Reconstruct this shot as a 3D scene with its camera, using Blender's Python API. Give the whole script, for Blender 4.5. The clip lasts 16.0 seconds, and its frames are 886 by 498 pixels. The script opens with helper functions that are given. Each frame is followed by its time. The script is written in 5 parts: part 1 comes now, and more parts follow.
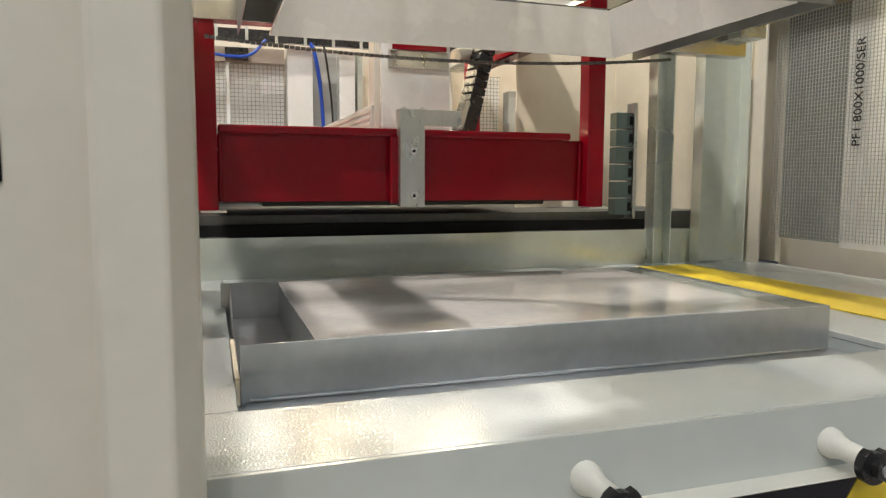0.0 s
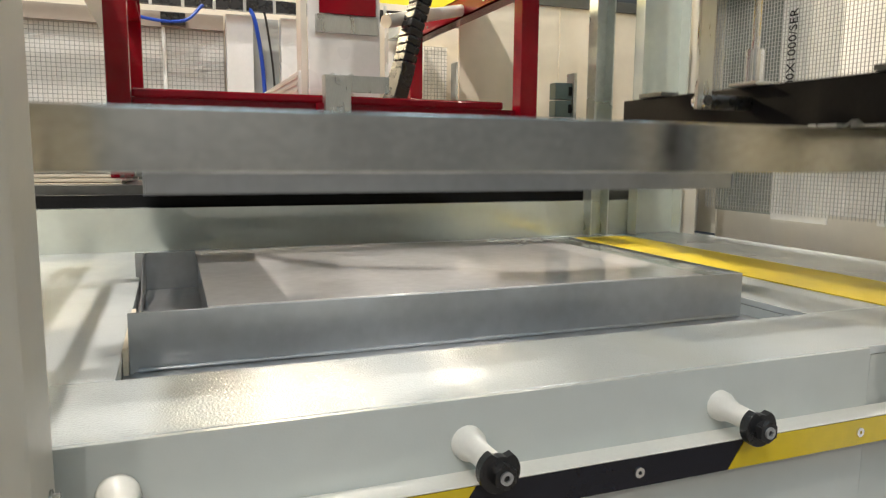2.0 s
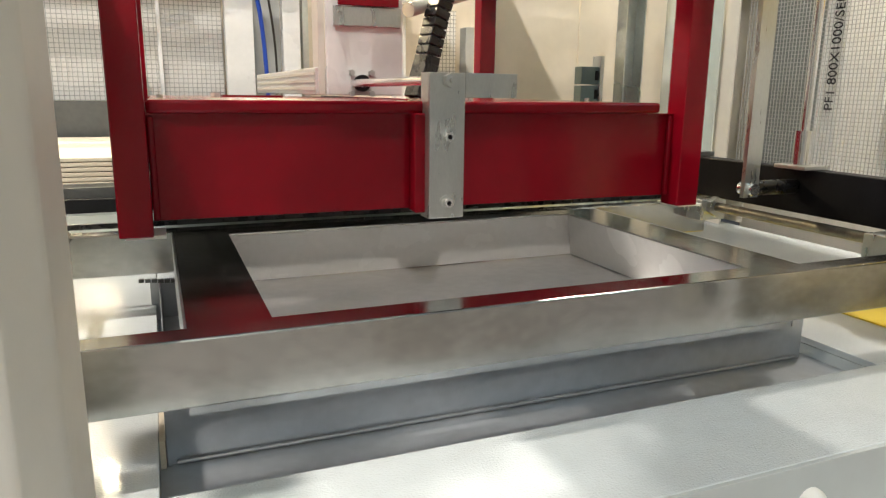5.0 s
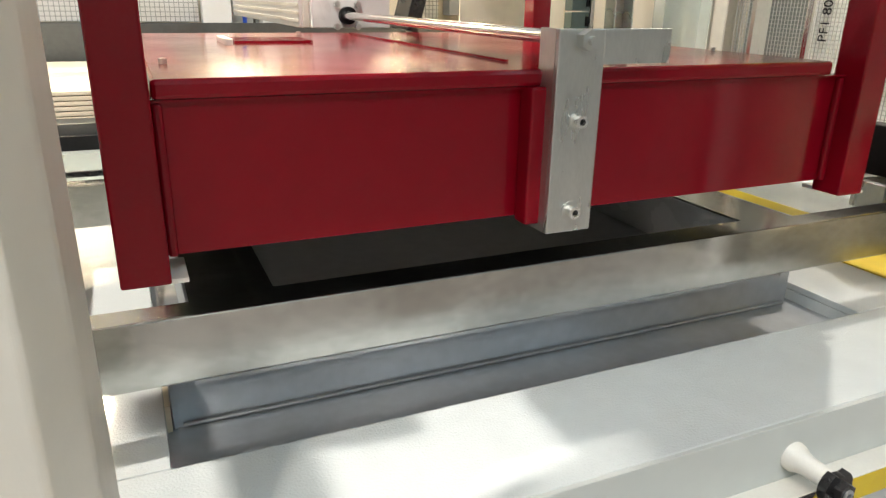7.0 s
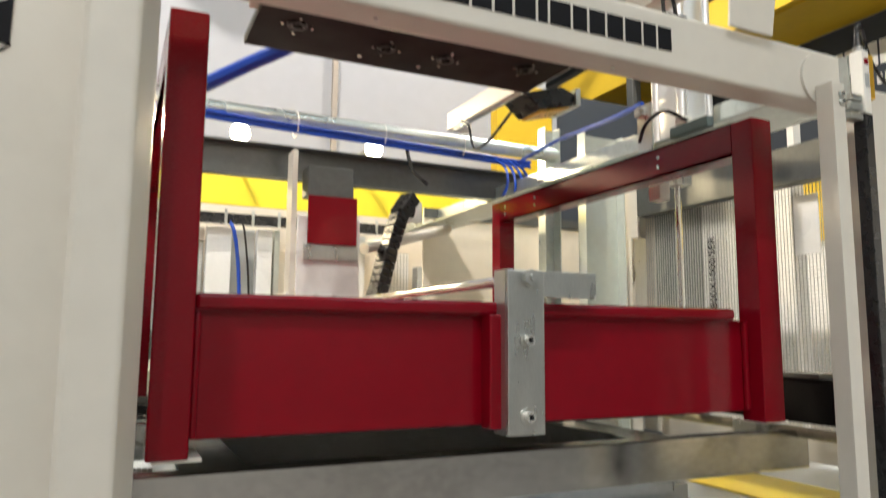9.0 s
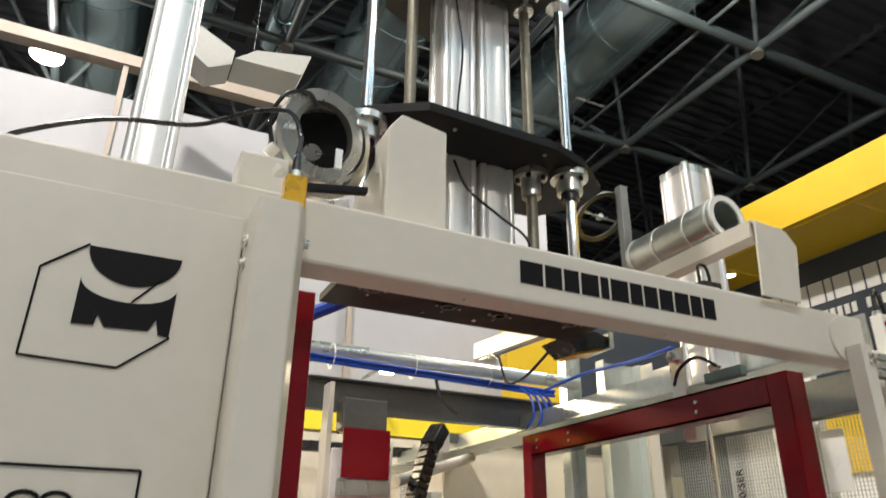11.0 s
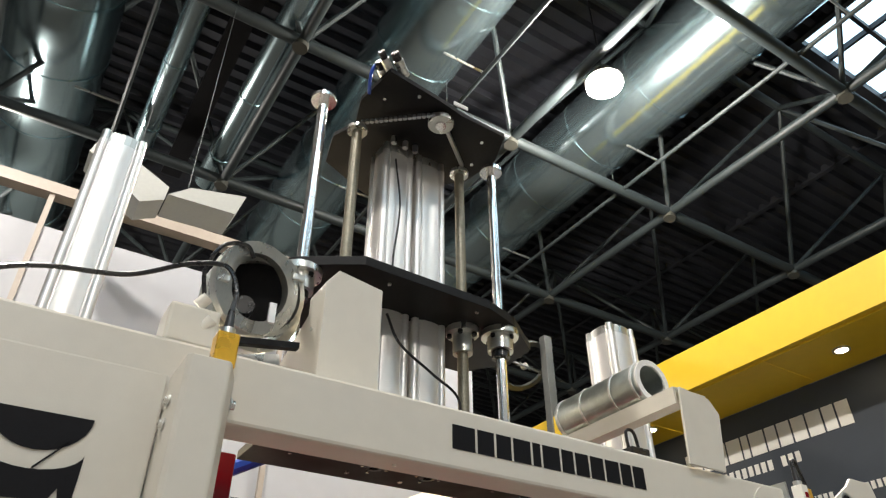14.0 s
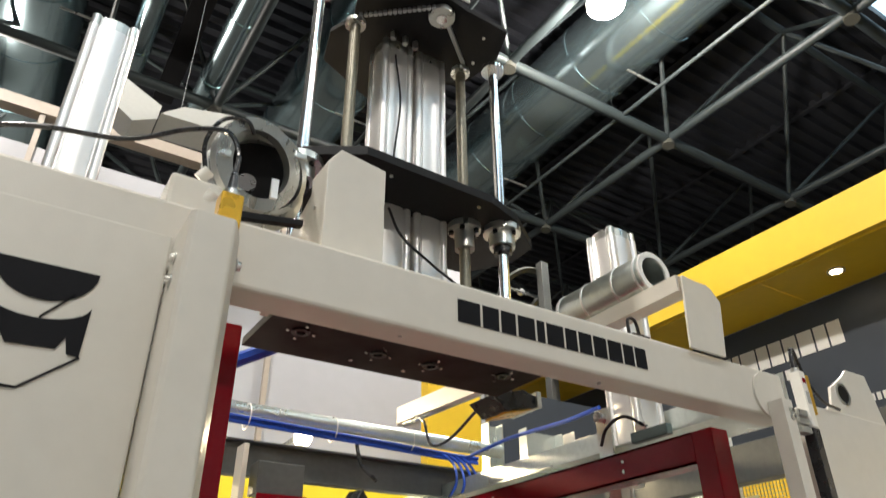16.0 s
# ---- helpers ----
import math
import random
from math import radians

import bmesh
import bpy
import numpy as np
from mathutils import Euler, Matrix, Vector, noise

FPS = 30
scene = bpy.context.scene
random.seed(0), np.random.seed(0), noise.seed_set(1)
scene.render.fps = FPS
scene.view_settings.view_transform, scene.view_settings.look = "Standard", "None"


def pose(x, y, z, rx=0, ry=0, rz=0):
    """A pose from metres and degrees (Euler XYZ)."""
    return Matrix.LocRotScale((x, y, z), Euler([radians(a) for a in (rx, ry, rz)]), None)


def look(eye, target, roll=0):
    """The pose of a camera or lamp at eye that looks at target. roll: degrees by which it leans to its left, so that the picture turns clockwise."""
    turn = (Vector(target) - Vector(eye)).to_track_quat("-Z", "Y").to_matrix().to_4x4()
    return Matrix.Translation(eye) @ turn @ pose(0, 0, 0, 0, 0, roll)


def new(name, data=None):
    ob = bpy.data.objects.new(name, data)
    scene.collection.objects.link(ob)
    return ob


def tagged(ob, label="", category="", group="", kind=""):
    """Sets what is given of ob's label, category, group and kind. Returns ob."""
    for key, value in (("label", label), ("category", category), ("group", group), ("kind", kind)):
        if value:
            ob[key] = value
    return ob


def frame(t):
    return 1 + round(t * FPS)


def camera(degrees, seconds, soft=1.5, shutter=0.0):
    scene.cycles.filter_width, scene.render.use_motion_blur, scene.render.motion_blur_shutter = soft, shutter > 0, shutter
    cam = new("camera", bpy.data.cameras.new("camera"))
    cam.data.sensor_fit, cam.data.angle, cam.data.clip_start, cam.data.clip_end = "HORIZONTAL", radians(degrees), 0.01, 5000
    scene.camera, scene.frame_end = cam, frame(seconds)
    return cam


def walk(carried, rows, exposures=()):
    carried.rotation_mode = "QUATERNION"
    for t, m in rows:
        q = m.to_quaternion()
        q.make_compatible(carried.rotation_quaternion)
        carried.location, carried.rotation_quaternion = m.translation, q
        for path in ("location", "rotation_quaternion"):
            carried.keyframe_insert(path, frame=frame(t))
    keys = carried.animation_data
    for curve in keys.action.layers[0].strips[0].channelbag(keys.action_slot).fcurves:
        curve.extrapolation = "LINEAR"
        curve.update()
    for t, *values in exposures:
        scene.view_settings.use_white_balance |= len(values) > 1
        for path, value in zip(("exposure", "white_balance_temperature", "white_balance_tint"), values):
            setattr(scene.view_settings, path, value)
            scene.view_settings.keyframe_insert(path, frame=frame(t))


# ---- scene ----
cam = camera(64.5, 16.0, 1.25, 0.5)
PATH = [
    (0, (0.205, 0.192, 1.342), (0.831, 2.082, 1.148), 0.2),
    (0.5, (0.243, 0.178, 1.334), (0.842, 2.076, 1.135), 0.3),
    (1, (0.28, 0.179, 1.323), (0.944, 2.053, 1.106), 0.5),
    (1.5, (0.298, 0.18, 1.321), (0.968, 2.049, 1.079), 0.4),
    (2, (0.323, 0.176, 1.322), (1.036, 2.026, 1.06), 0.5),
    (2.5, (0.341, 0.167, 1.317), (1.049, 2.018, 1.049), 0.4),
    (3, (0.365, 0.155, 1.32), (1.121, 1.985, 1.04), 0.4),
    (3.5, (0.357, 0.181, 1.352), (1.132, 2.0, 1.051), 0.4),
    (4, (0.33, 0.277, 1.388), (1.099, 2.092, 1.047), 0.5),
    (4.5, (0.274, 0.359, 1.46), (1.023, 2.175, 1.088), 0.6),
    (4.7, (0.269, 0.356, 1.485), (1.002, 2.174, 1.091), 0.5),
    (6.8, (0.238, 0.406, 1.598), (1.011, 2.122, 0.927), 1.0),
    (7, (0.244, 0.398, 1.593), (1.011, 2.117, 0.919), 1.0),
    (7.5, (0.25, 0.317, 1.543), (1.006, 2.057, 0.907), 0.2),
    (8, (0.22, 0.181, 1.468), (1.0, 1.957, 0.979), 0.3),
    (8.5, (0.185, 0.072, 1.434), (1.038, 1.878, 1.326), 0.5),
    (9, (0.162, -0.021, 1.436), (1.002, 1.777, 1.682), 0.4),
    (9.5, (0.125, -0.042, 1.462), (0.878, 1.768, 1.856), 0.5),
    (10, (0.05, -0.054, 1.487), (0.766, 1.74, 2.006), 0.7),
    (10.2, (0.012, -0.066, 1.491), (0.727, 1.708, 2.074), 0.7),
    (12.3, (-0.047, -0.074, 1.542), (0.853, 1.384, 2.573), 0.1),
    (12.5, (-0.051, -0.076, 1.545), (0.844, 1.366, 2.603), 0.0),
    (13, (-0.058, -0.076, 1.551), (0.827, 1.331, 2.664), -0.1),
    (13.5, (-0.061, -0.074, 1.548), (0.817, 1.316, 2.687), -0.1),
    (14, (-0.052, -0.075, 1.539), (0.824, 1.306, 2.691), -0.2),
    (14.5, (-0.04, -0.07, 1.527), (0.836, 1.309, 2.681), -0.2),
    (15, (-0.038, -0.049, 1.508), (0.847, 1.332, 2.653), -0.4),
    (15.5, (-0.037, -0.024, 1.481), (0.871, 1.386, 2.571), -0.5),
    (16, (-0.028, -0.006, 1.459), (0.91, 1.452, 2.455), -0.5),
]
EXPOSURES = [(0, -0.22), (1.5, -0.15), (2.5, -0.16), (3.0, -0.07), (4.0, 0.03), (4.7, 0.03), (7.0, 0.28), (8.0, 0.4), (8.5, 0.25), (9.0, 0.05), (10.0, -0.28), (12.5, -0.22), (16, -0.22)]
walk(cam, [(t, look(eye, target, roll)) for t, eye, target, roll in PATH], EXPOSURES)


# ---- light and hall exposure ----
world = bpy.data.worlds.new("world")
scene.world = world
world.use_nodes = True
wn = world.node_tree.nodes
wn["Background"].inputs[0].default_value = (0.75, 0.88, 1.0, 1)
wn["Background"].inputs[1].default_value = 0.2
scene.view_settings.exposure = 0.0


def hall_or_fill_lamp(x, y, z, watts, shaded, radius=0.2, colour=(1, 0.925, 0.84)):
    """A hall lamp, seen or fill; a shaded one's reflector sends its light downwards."""
    data = bpy.data.lights.new("hall_or_fill_light", "SPOT" if shaded else "POINT")
    if shaded:
        data.spot_size, data.spot_blend = 2.9, 0.25
    data.energy, data.shadow_soft_size, data.color = watts, radius, colour
    ob = new("hall_or_fill_light", data)
    ob.location = (x, y, z)


# First lamp seen, y=-2.4 pair inferred from shadows, the rest added as fill.
LAMPS = [(4.47, 3.58, 7.45), (-1.6, 1.6, 7.45), (4.3, -2.4, 7.45), (-1.6, -2.4, 7.45), (-1.6, 9.3, 7.45), (-1.6, -8.25, 7.45), (4.3, -8.25, 7.45)]
for (lx, ly, lz), watts in zip(LAMPS, (1250, 1500, 150, 750, 550, 950, 100)):
    hall_or_fill_lamp(lx, ly, lz - 0.05, watts, ly < 1 or (lx < 0 and ly < 5), 0.12)


# ---- materials ----
def mat(name, colour, rough=0.5, metal=0.0, vary=0.08, scale=6.0, bump=0.0, bump_scale=60.0, coat=0.0, rough_vary=0.08, stretch=None, spec=0.5, emit=None):
    m = bpy.data.materials.new(name)
    m.use_nodes = True
    nt = m.node_tree
    n, l = nt.nodes, nt.links
    b = n["Principled BSDF"]
    b.inputs["Metallic"].default_value = metal
    b.inputs["Coat Weight"].default_value = coat
    b.inputs["Coat Roughness"].default_value = 0.08
    b.inputs["Specular IOR Level"].default_value = spec
    tc = n.new("ShaderNodeTexCoord")
    vec = tc.outputs["Object"]
    if stretch:
        mp = n.new("ShaderNodeMapping")
        mp.inputs["Scale"].default_value = stretch
        l.new(vec, mp.inputs[0])
        vec = mp.outputs[0]
    big = n.new("ShaderNodeTexNoise")
    big.inputs["Scale"].default_value, big.inputs["Detail"].default_value = scale, 3
    fine = n.new("ShaderNodeTexNoise")
    fine.inputs["Scale"].default_value, fine.inputs["Detail"].default_value = scale * 9, 4
    l.new(vec, big.inputs["Vector"])
    l.new(vec, fine.inputs["Vector"])
    add = n.new("ShaderNodeMath")
    add.operation = "MULTIPLY_ADD"
    add.inputs[1].default_value = 0.5
    l.new(fine.outputs[0], add.inputs[0])
    half = n.new("ShaderNodeMath")
    half.operation = "MULTIPLY"
    half.inputs[1].default_value = 0.5
    l.new(big.outputs[0], half.inputs[0])
    l.new(half.outputs[0], add.inputs[2])
    ramp = n.new("ShaderNodeMapRange")
    ramp.inputs[1].default_value, ramp.inputs[2].default_value = 0.3, 0.7
    ramp.inputs[3].default_value, ramp.inputs[4].default_value = 1 - vary, 1 + vary
    ramp.interpolation_type = "SMOOTHSTEP"
    l.new(add.outputs[0], ramp.inputs[0])
    mul = n.new("ShaderNodeVectorMath")
    mul.operation = "SCALE"
    mul.inputs[0].default_value = colour
    l.new(ramp.outputs[0], mul.inputs["Scale"])
    l.new(mul.outputs[0], b.inputs["Base Color"])
    rr = n.new("ShaderNodeMapRange")
    rr.inputs[1].default_value, rr.inputs[2].default_value = 0.15, 0.85
    rr.inputs[3].default_value, rr.inputs[4].default_value = max(0.02, rough - rough_vary), min(1, rough + rough_vary)
    rr.interpolation_type = "SMOOTHSTEP"
    l.new(big.outputs[0], rr.inputs[0])
    l.new(rr.outputs[0], b.inputs["Roughness"])
    if bump:
        bn = n.new("ShaderNodeTexNoise")
        bn.inputs["Scale"].default_value, bn.inputs["Detail"].default_value = bump_scale, 2
        l.new(vec, bn.inputs["Vector"])
        bp = n.new("ShaderNodeBump")
        bp.inputs["Strength"].default_value, bp.inputs["Distance"].default_value = bump, 0.002
        l.new(bn.outputs[0], bp.inputs["Height"])
        l.new(bp.outputs[0], b.inputs["Normal"])
    if emit:
        b.inputs["Emission Color"].default_value = (*emit[:3], 1)
        b.inputs["Emission Strength"].default_value = emit[3]
    return m


def spangled(name, colour, rough, scale=40.0):
    """Galvanised sheet: crystal flakes that differ a little in tone and gloss."""
    m = mat(name, colour, rough, 0.85, 0.05, 3.0)
    nt = m.node_tree
    n, l = nt.nodes, nt.links
    b = n["Principled BSDF"]
    tc = n.new("ShaderNodeTexCoord")
    vo = n.new("ShaderNodeTexVoronoi")
    vo.inputs["Scale"].default_value = scale
    l.new(tc.outputs["Object"], vo.inputs["Vector"])
    old = b.inputs["Base Color"].links[0].from_socket
    hsv = n.new("ShaderNodeSeparateColor")
    l.new(vo.outputs["Color"], hsv.inputs[0])
    rg = n.new("ShaderNodeMapRange")
    rg.inputs[3].default_value, rg.inputs[4].default_value = 0.95, 1.04
    l.new(hsv.outputs[0], rg.inputs[0])
    sc = n.new("ShaderNodeVectorMath")
    sc.operation = "SCALE"
    l.new(old, sc.inputs[0])
    l.new(rg.outputs[0], sc.inputs["Scale"])
    l.new(sc.outputs[0], b.inputs["Base Color"])
    return m


CREAM = mat("cream_paint", (0.62, 0.59, 0.52), 0.38, 0, 0.03, 3, 0.05, 400)
TABLE = mat("table_paint", (0.6, 0.64, 0.64), 0.17, 0, 0.04, 2.5, 0.6, 280, 0.35)
APRON = mat("apron_paint", (0.5, 0.53, 0.51), 0.3, 0, 0.03, 2.5, 0.06, 300, 0, 0.01)
GALV = spangled("galvanised_sheet", (0.6, 0.64, 0.61), 0.3, 70)
GALV_DARK = mat("grey_steel", (0.13, 0.135, 0.13), 0.45, 0.7, 0.1, 5)
STEEL = mat("brushed_steel", (0.5, 0.5, 0.48), 0.19, 1, 0.13, 5, 0, 20, 0, 0.08, (1, 1.6, 1.6))
DULL_STEEL = mat("mill_steel", (0.47, 0.49, 0.51), 0.3, 0.8, 0.08, 4, 0, 40, 0, 0.005)
ZINC = mat("zinc_plate", (0.58, 0.59, 0.56), 0.3, 0.9, 0.06, 9, 0, 1, 0, 0.06, (4, 4, 1))
CHROME = mat("chrome", (0.84, 0.84, 0.83), 0.14, 0.9, 0.02, 8, 0, 1, 0, 0.03)
PLATEN = mat("polished_plate", (0.82, 0.8, 0.78), 0.1, 0.2, 0.06, 4, 0, 12, 0.5, 0.05)
SILL = mat("sill_paint", (0.66, 0.71, 0.66), 0.16, 0.45, 0.04, 3, 0.05, 120, 0.2)
BRASS = mat("passivated_rod", (0.2, 0.185, 0.14), 0.42, 0.5, 0.2, 14)
RED = mat("red_paint", (0.2, 0.002, 0.009), 0.16, 0, 0.06, 3, 0.06, 150, 0.05, spec=0.28)
BLACK = mat("black_steel", (0.009, 0.009, 0.01), 0.45, 0, 0.2, 12, spec=0.14)
BLACK_PLASTIC = mat("black_plastic", (0.014, 0.014, 0.015), 0.28, 0, 0.15, 30)
RUBBER = mat("rubber", (0.02, 0.02, 0.02), 0.6, 0, 0.15, 20)
WHITE_PLASTIC = mat("white_plastic", (0.78, 0.76, 0.7), 0.35, 0, 0.03, 20)
WHITE_PAINT = mat("white_enamel", (0.74, 0.74, 0.72), 0.3, 0, 0.03, 5)
BLUE = mat("blue_hose", (0.01, 0.06, 0.4), 0.35, 0, 0.1, 30)
YELLOW = mat("yellow_film", (0.78, 0.58, 0.02), 0.4, 0, 0.05, 4)
WIRE = mat("wire", (0.4, 0.4, 0.38), 0.45, 0.1, 0.1, 30)
BLACK_TAPE = mat("black_tape", (0.009, 0.01, 0.016), 0.12, 0, 0.1, 6, 0, 1, 0.1, spec=0.3)
YELLOW_TAPE = mat("yellow_tape", (0.62, 0.46, 0.01), 0.12, 0, 0.05, 6, 0, 1, 0.4)
YELLOW_BOARD = mat("yellow_board", (0.75, 0.5, 0.02), 0.5, 0, 0.04, 1.0)
NAVY = mat("navy_board", (0.035, 0.045, 0.06), 0.6, 0, 0.05, 1.0)
# brighter yellow for the rear band: the work lights' glow is in the colour
LIT_YELLOW_BOARD = mat("lit_yellow_board", (0.86, 0.7, 0.03), 0.5, 0, 0.04, 1.0)
WHITE_BOARD = mat("white_board", (0.4, 0.41, 0.44), 0.55, 0, 0.03, 1.0)
LETTER_WHITE = mat("sign_white", (0.75, 0.74, 0.7), 0.5, 0, 0.03, 5)
INK = mat("black_ink", (0.008, 0.008, 0.01), 0.6, 0, 0.1, 20, spec=0.12)
ALU = mat("anodised_profile", (0.8, 0.79, 0.77), 0.36, 0.65, 0.015, 4, 0, 1, 0, 0.01)
DUCT = mat("duct_sheet", (0.5, 0.65, 0.69), 0.22, 0.95, 0.05, 1.2, 0, 3, 0, 0.05)
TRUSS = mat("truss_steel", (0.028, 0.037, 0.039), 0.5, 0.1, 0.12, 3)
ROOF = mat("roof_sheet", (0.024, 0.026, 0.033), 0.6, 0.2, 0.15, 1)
CONCRETE = mat("hall_floor", (0.22, 0.195, 0.175), 0.45, 0, 0.12, 0.6)
HALL_WALL = mat("hall_wall", (0.36, 0.36, 0.35), 0.7, 0, 0.06, 0.5)
CREAM_BOARD = mat("cream_cladding", (0.75, 0.68, 0.56), 0.5, 0, 0.04, 2)
WOOD = mat("pale_slat", (0.68, 0.6, 0.46), 0.5, 0, 0.1, 5, 0, 1, 0, 0.05, (1, 10, 10))
AMBER = mat("amber_housing", (0.72, 0.42, 0.04), 0.3, 0.55, 0.05, 20)
STAND_WHITE = mat("stand_white", (0.88, 0.87, 0.84), 0.5, 0, 0.03, 1.0)
SHEET_WHITE = mat("white_formed_sheet", (0.86, 0.85, 0.83), 0.25, 0, 0.03, 6, 0.02, 60)
HEATER = mat("heater_element", (0.03, 0.027, 0.022), 0.5, 0.3, 0.2, 10)
HOUSING = mat("grey_housing", (0.38, 0.39, 0.37), 0.5, 0, 0.04, 4)
PALE_FRAME = mat("pale_frame", (0.38, 0.33, 0.28), 0.5, 0, 0.05, 3)
GREEN_GREY = mat("terminal_plastic", (0.1, 0.15, 0.15), 0.5, 0, 0.1, 20)
BOLT = mat("bright_zinc_bolt", (0.8, 0.79, 0.75), 0.22, 0.85, 0.05, 30)
NODE = mat("node_paint", (0.06, 0.06, 0.05), 0.55, 0.1, 0.1, 8)
GLOW = mat("lamp_glow", (1, 1, 1), 0.5, emit=(1.0, 0.93, 0.82, 30))
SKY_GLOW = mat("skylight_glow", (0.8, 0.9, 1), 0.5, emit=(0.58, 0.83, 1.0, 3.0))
SPOT_GLOW = mat("spot_glow", (1, 1, 1), 0.5, emit=(1.0, 0.82, 0.55, 60))


def frosted(name, colour, through_share, rough):
    m = mat(name, colour, rough, 0, 0.03, 3, 0, 1, 0, 0.005)
    m.node_tree.nodes["Principled BSDF"].inputs["Transmission Weight"].default_value = through_share
    m.node_tree.nodes["Principled BSDF"].inputs["IOR"].default_value = 1.05
    return m


FROST = frosted("frosted_sheet", (0.8, 0.8, 0.77), 0.45, 0.3)
FROST_GREY = frosted("grey_film", (0.42, 0.45, 0.42), 0.6, 0.25)

# ---- building helpers ----
BASE = {}


def thing(name, base, label, category, group="", kind=""):
    ob = new(name)
    ob.empty_display_size = 0.05
    ob.location = base
    BASE[ob.name] = Vector(base)
    return tagged(ob, label, category, group, kind)


def root_of(ob):
    while ob.parent:
        ob = ob.parent
    return ob


def part(name, bm, material, parent=None, label="", smooth=False):
    """Links a bmesh, in world coordinates, as one mesh object under a thing or a part."""
    if parent is not None:
        bmesh.ops.translate(bm, verts=bm.verts, vec=-BASE[root_of(parent).name])
    me = bpy.data.meshes.new(name)
    bm.to_mesh(me)
    bm.free()
    me.materials.append(material)
    if smooth:
        for p in me.polygons:
            p.use_smooth = True
        me.set_sharp_from_angle(angle=radians(40))
    ob = new(name, me)
    if parent is not None:
        ob.parent = parent
    if label:
        tagged(ob, label)
    return ob


def solid(name, bm, material, label, category, group="", kind="", smooth=False):
    """A thing of one mesh, with its origin at its base."""
    lo = Vector([min(v.co[k] for v in bm.verts) for k in range(3)])
    hi = Vector([max(v.co[k] for v in bm.verts) for k in range(3)])
    base = Vector(((lo.x + hi.x) / 2, (lo.y + hi.y) / 2, lo.z))
    bmesh.ops.translate(bm, verts=bm.verts, vec=-base)
    ob = part(name, bm, material, None, "", smooth)
    ob.location = base
    BASE[ob.name] = base
    return tagged(ob, label, category, group, kind)


def box(x0, x1, y0, y1, z0, z1, bevel=0.0, bm=None, segments=2):
    bm = bm or bmesh.new()
    g = bmesh.ops.create_cube(bm, size=1.0, matrix=Matrix.Translation(((x0 + x1) / 2, (y0 + y1) / 2, (z0 + z1) / 2)) @ Matrix.Diagonal((x1 - x0, y1 - y0, z1 - z0, 1)))
    if bevel:
        edges = list({e for v in g["verts"] for e in v.link_edges})
        bmesh.ops.bevel(bm, geom=edges, offset=bevel, segments=segments, affect="EDGES", profile=0.5)
    return bm


def rod(a, b, r, bm=None, sides=16, r2=None):
    bm = bm or bmesh.new()
    a, b = Vector(a), Vector(b)
    m = Matrix.Translation((a + b) / 2) @ (b - a).to_track_quat("Z", "Y").to_matrix().to_4x4()
    bmesh.ops.create_cone(bm, cap_ends=True, segments=sides, radius1=r, radius2=r if r2 is None else r2, depth=(b - a).length, matrix=m)
    return bm


def hose(points, r, bm=None, sides=8, steps=10):
    """A bent round hose through the points."""
    bm = bm or bmesh.new()
    p = [Vector(q) for q in points]
    p = [2 * p[0] - p[1]] + p + [2 * p[-1] - p[-2]]
    line = []
    for k in range(1, len(p) - 2):
        for s in range(steps):
            t = s / steps
            line.append(0.5 * (2 * p[k] + (p[k + 1] - p[k - 1]) * t + (2 * p[k - 1] - 5 * p[k] + 4 * p[k + 1] - p[k + 2]) * t * t + (3 * p[k] - p[k - 1] - 3 * p[k + 1] + p[k + 2]) * t ** 3))
    line.append(p[-2])
    rings = []
    for k, c in enumerate(line):
        d = (line[min(k + 1, len(line) - 1)] - line[max(k - 1, 0)]).normalized()
        u = d.cross(Vector((0.13, 0.21, 1))).normalized()
        w = d.cross(u)
        rings.append([bm.verts.new(c + r * (math.cos(a) * u + math.sin(a) * w)) for a in (2 * math.pi * s / sides for s in range(sides))])
    for k in range(len(rings) - 1):
        for s in range(sides):
            bm.faces.new((rings[k][s], rings[k][(s + 1) % sides], rings[k + 1][(s + 1) % sides], rings[k + 1][s]))
    bm.faces.new(rings[0][::-1])
    bm.faces.new(rings[-1])
    return bm


def ring(c, axis, r_out, r_in, depth, bm=None, sides=24):
    """A tube piece about an axis through c."""
    bm = bm or bmesh.new()
    m = Matrix.Translation(c) @ Vector(axis).to_track_quat("Z", "Y").to_matrix().to_4x4()
    loops = []
    for r, h in ((r_out, -0.5), (r_out, 0.5), (r_in, 0.5), (r_in, -0.5)):
        loops.append([bm.verts.new(m @ Vector((r * math.cos(2 * math.pi * s / sides), r * math.sin(2 * math.pi * s / sides), h * depth))) for s in range(sides)])
    for k in range(4):
        a, b = loops[k], loops[(k + 1) % 4]
        for s in range(sides):
            bm.faces.new((a[s], a[(s + 1) % sides], b[(s + 1) % sides], b[s]))
    return bm


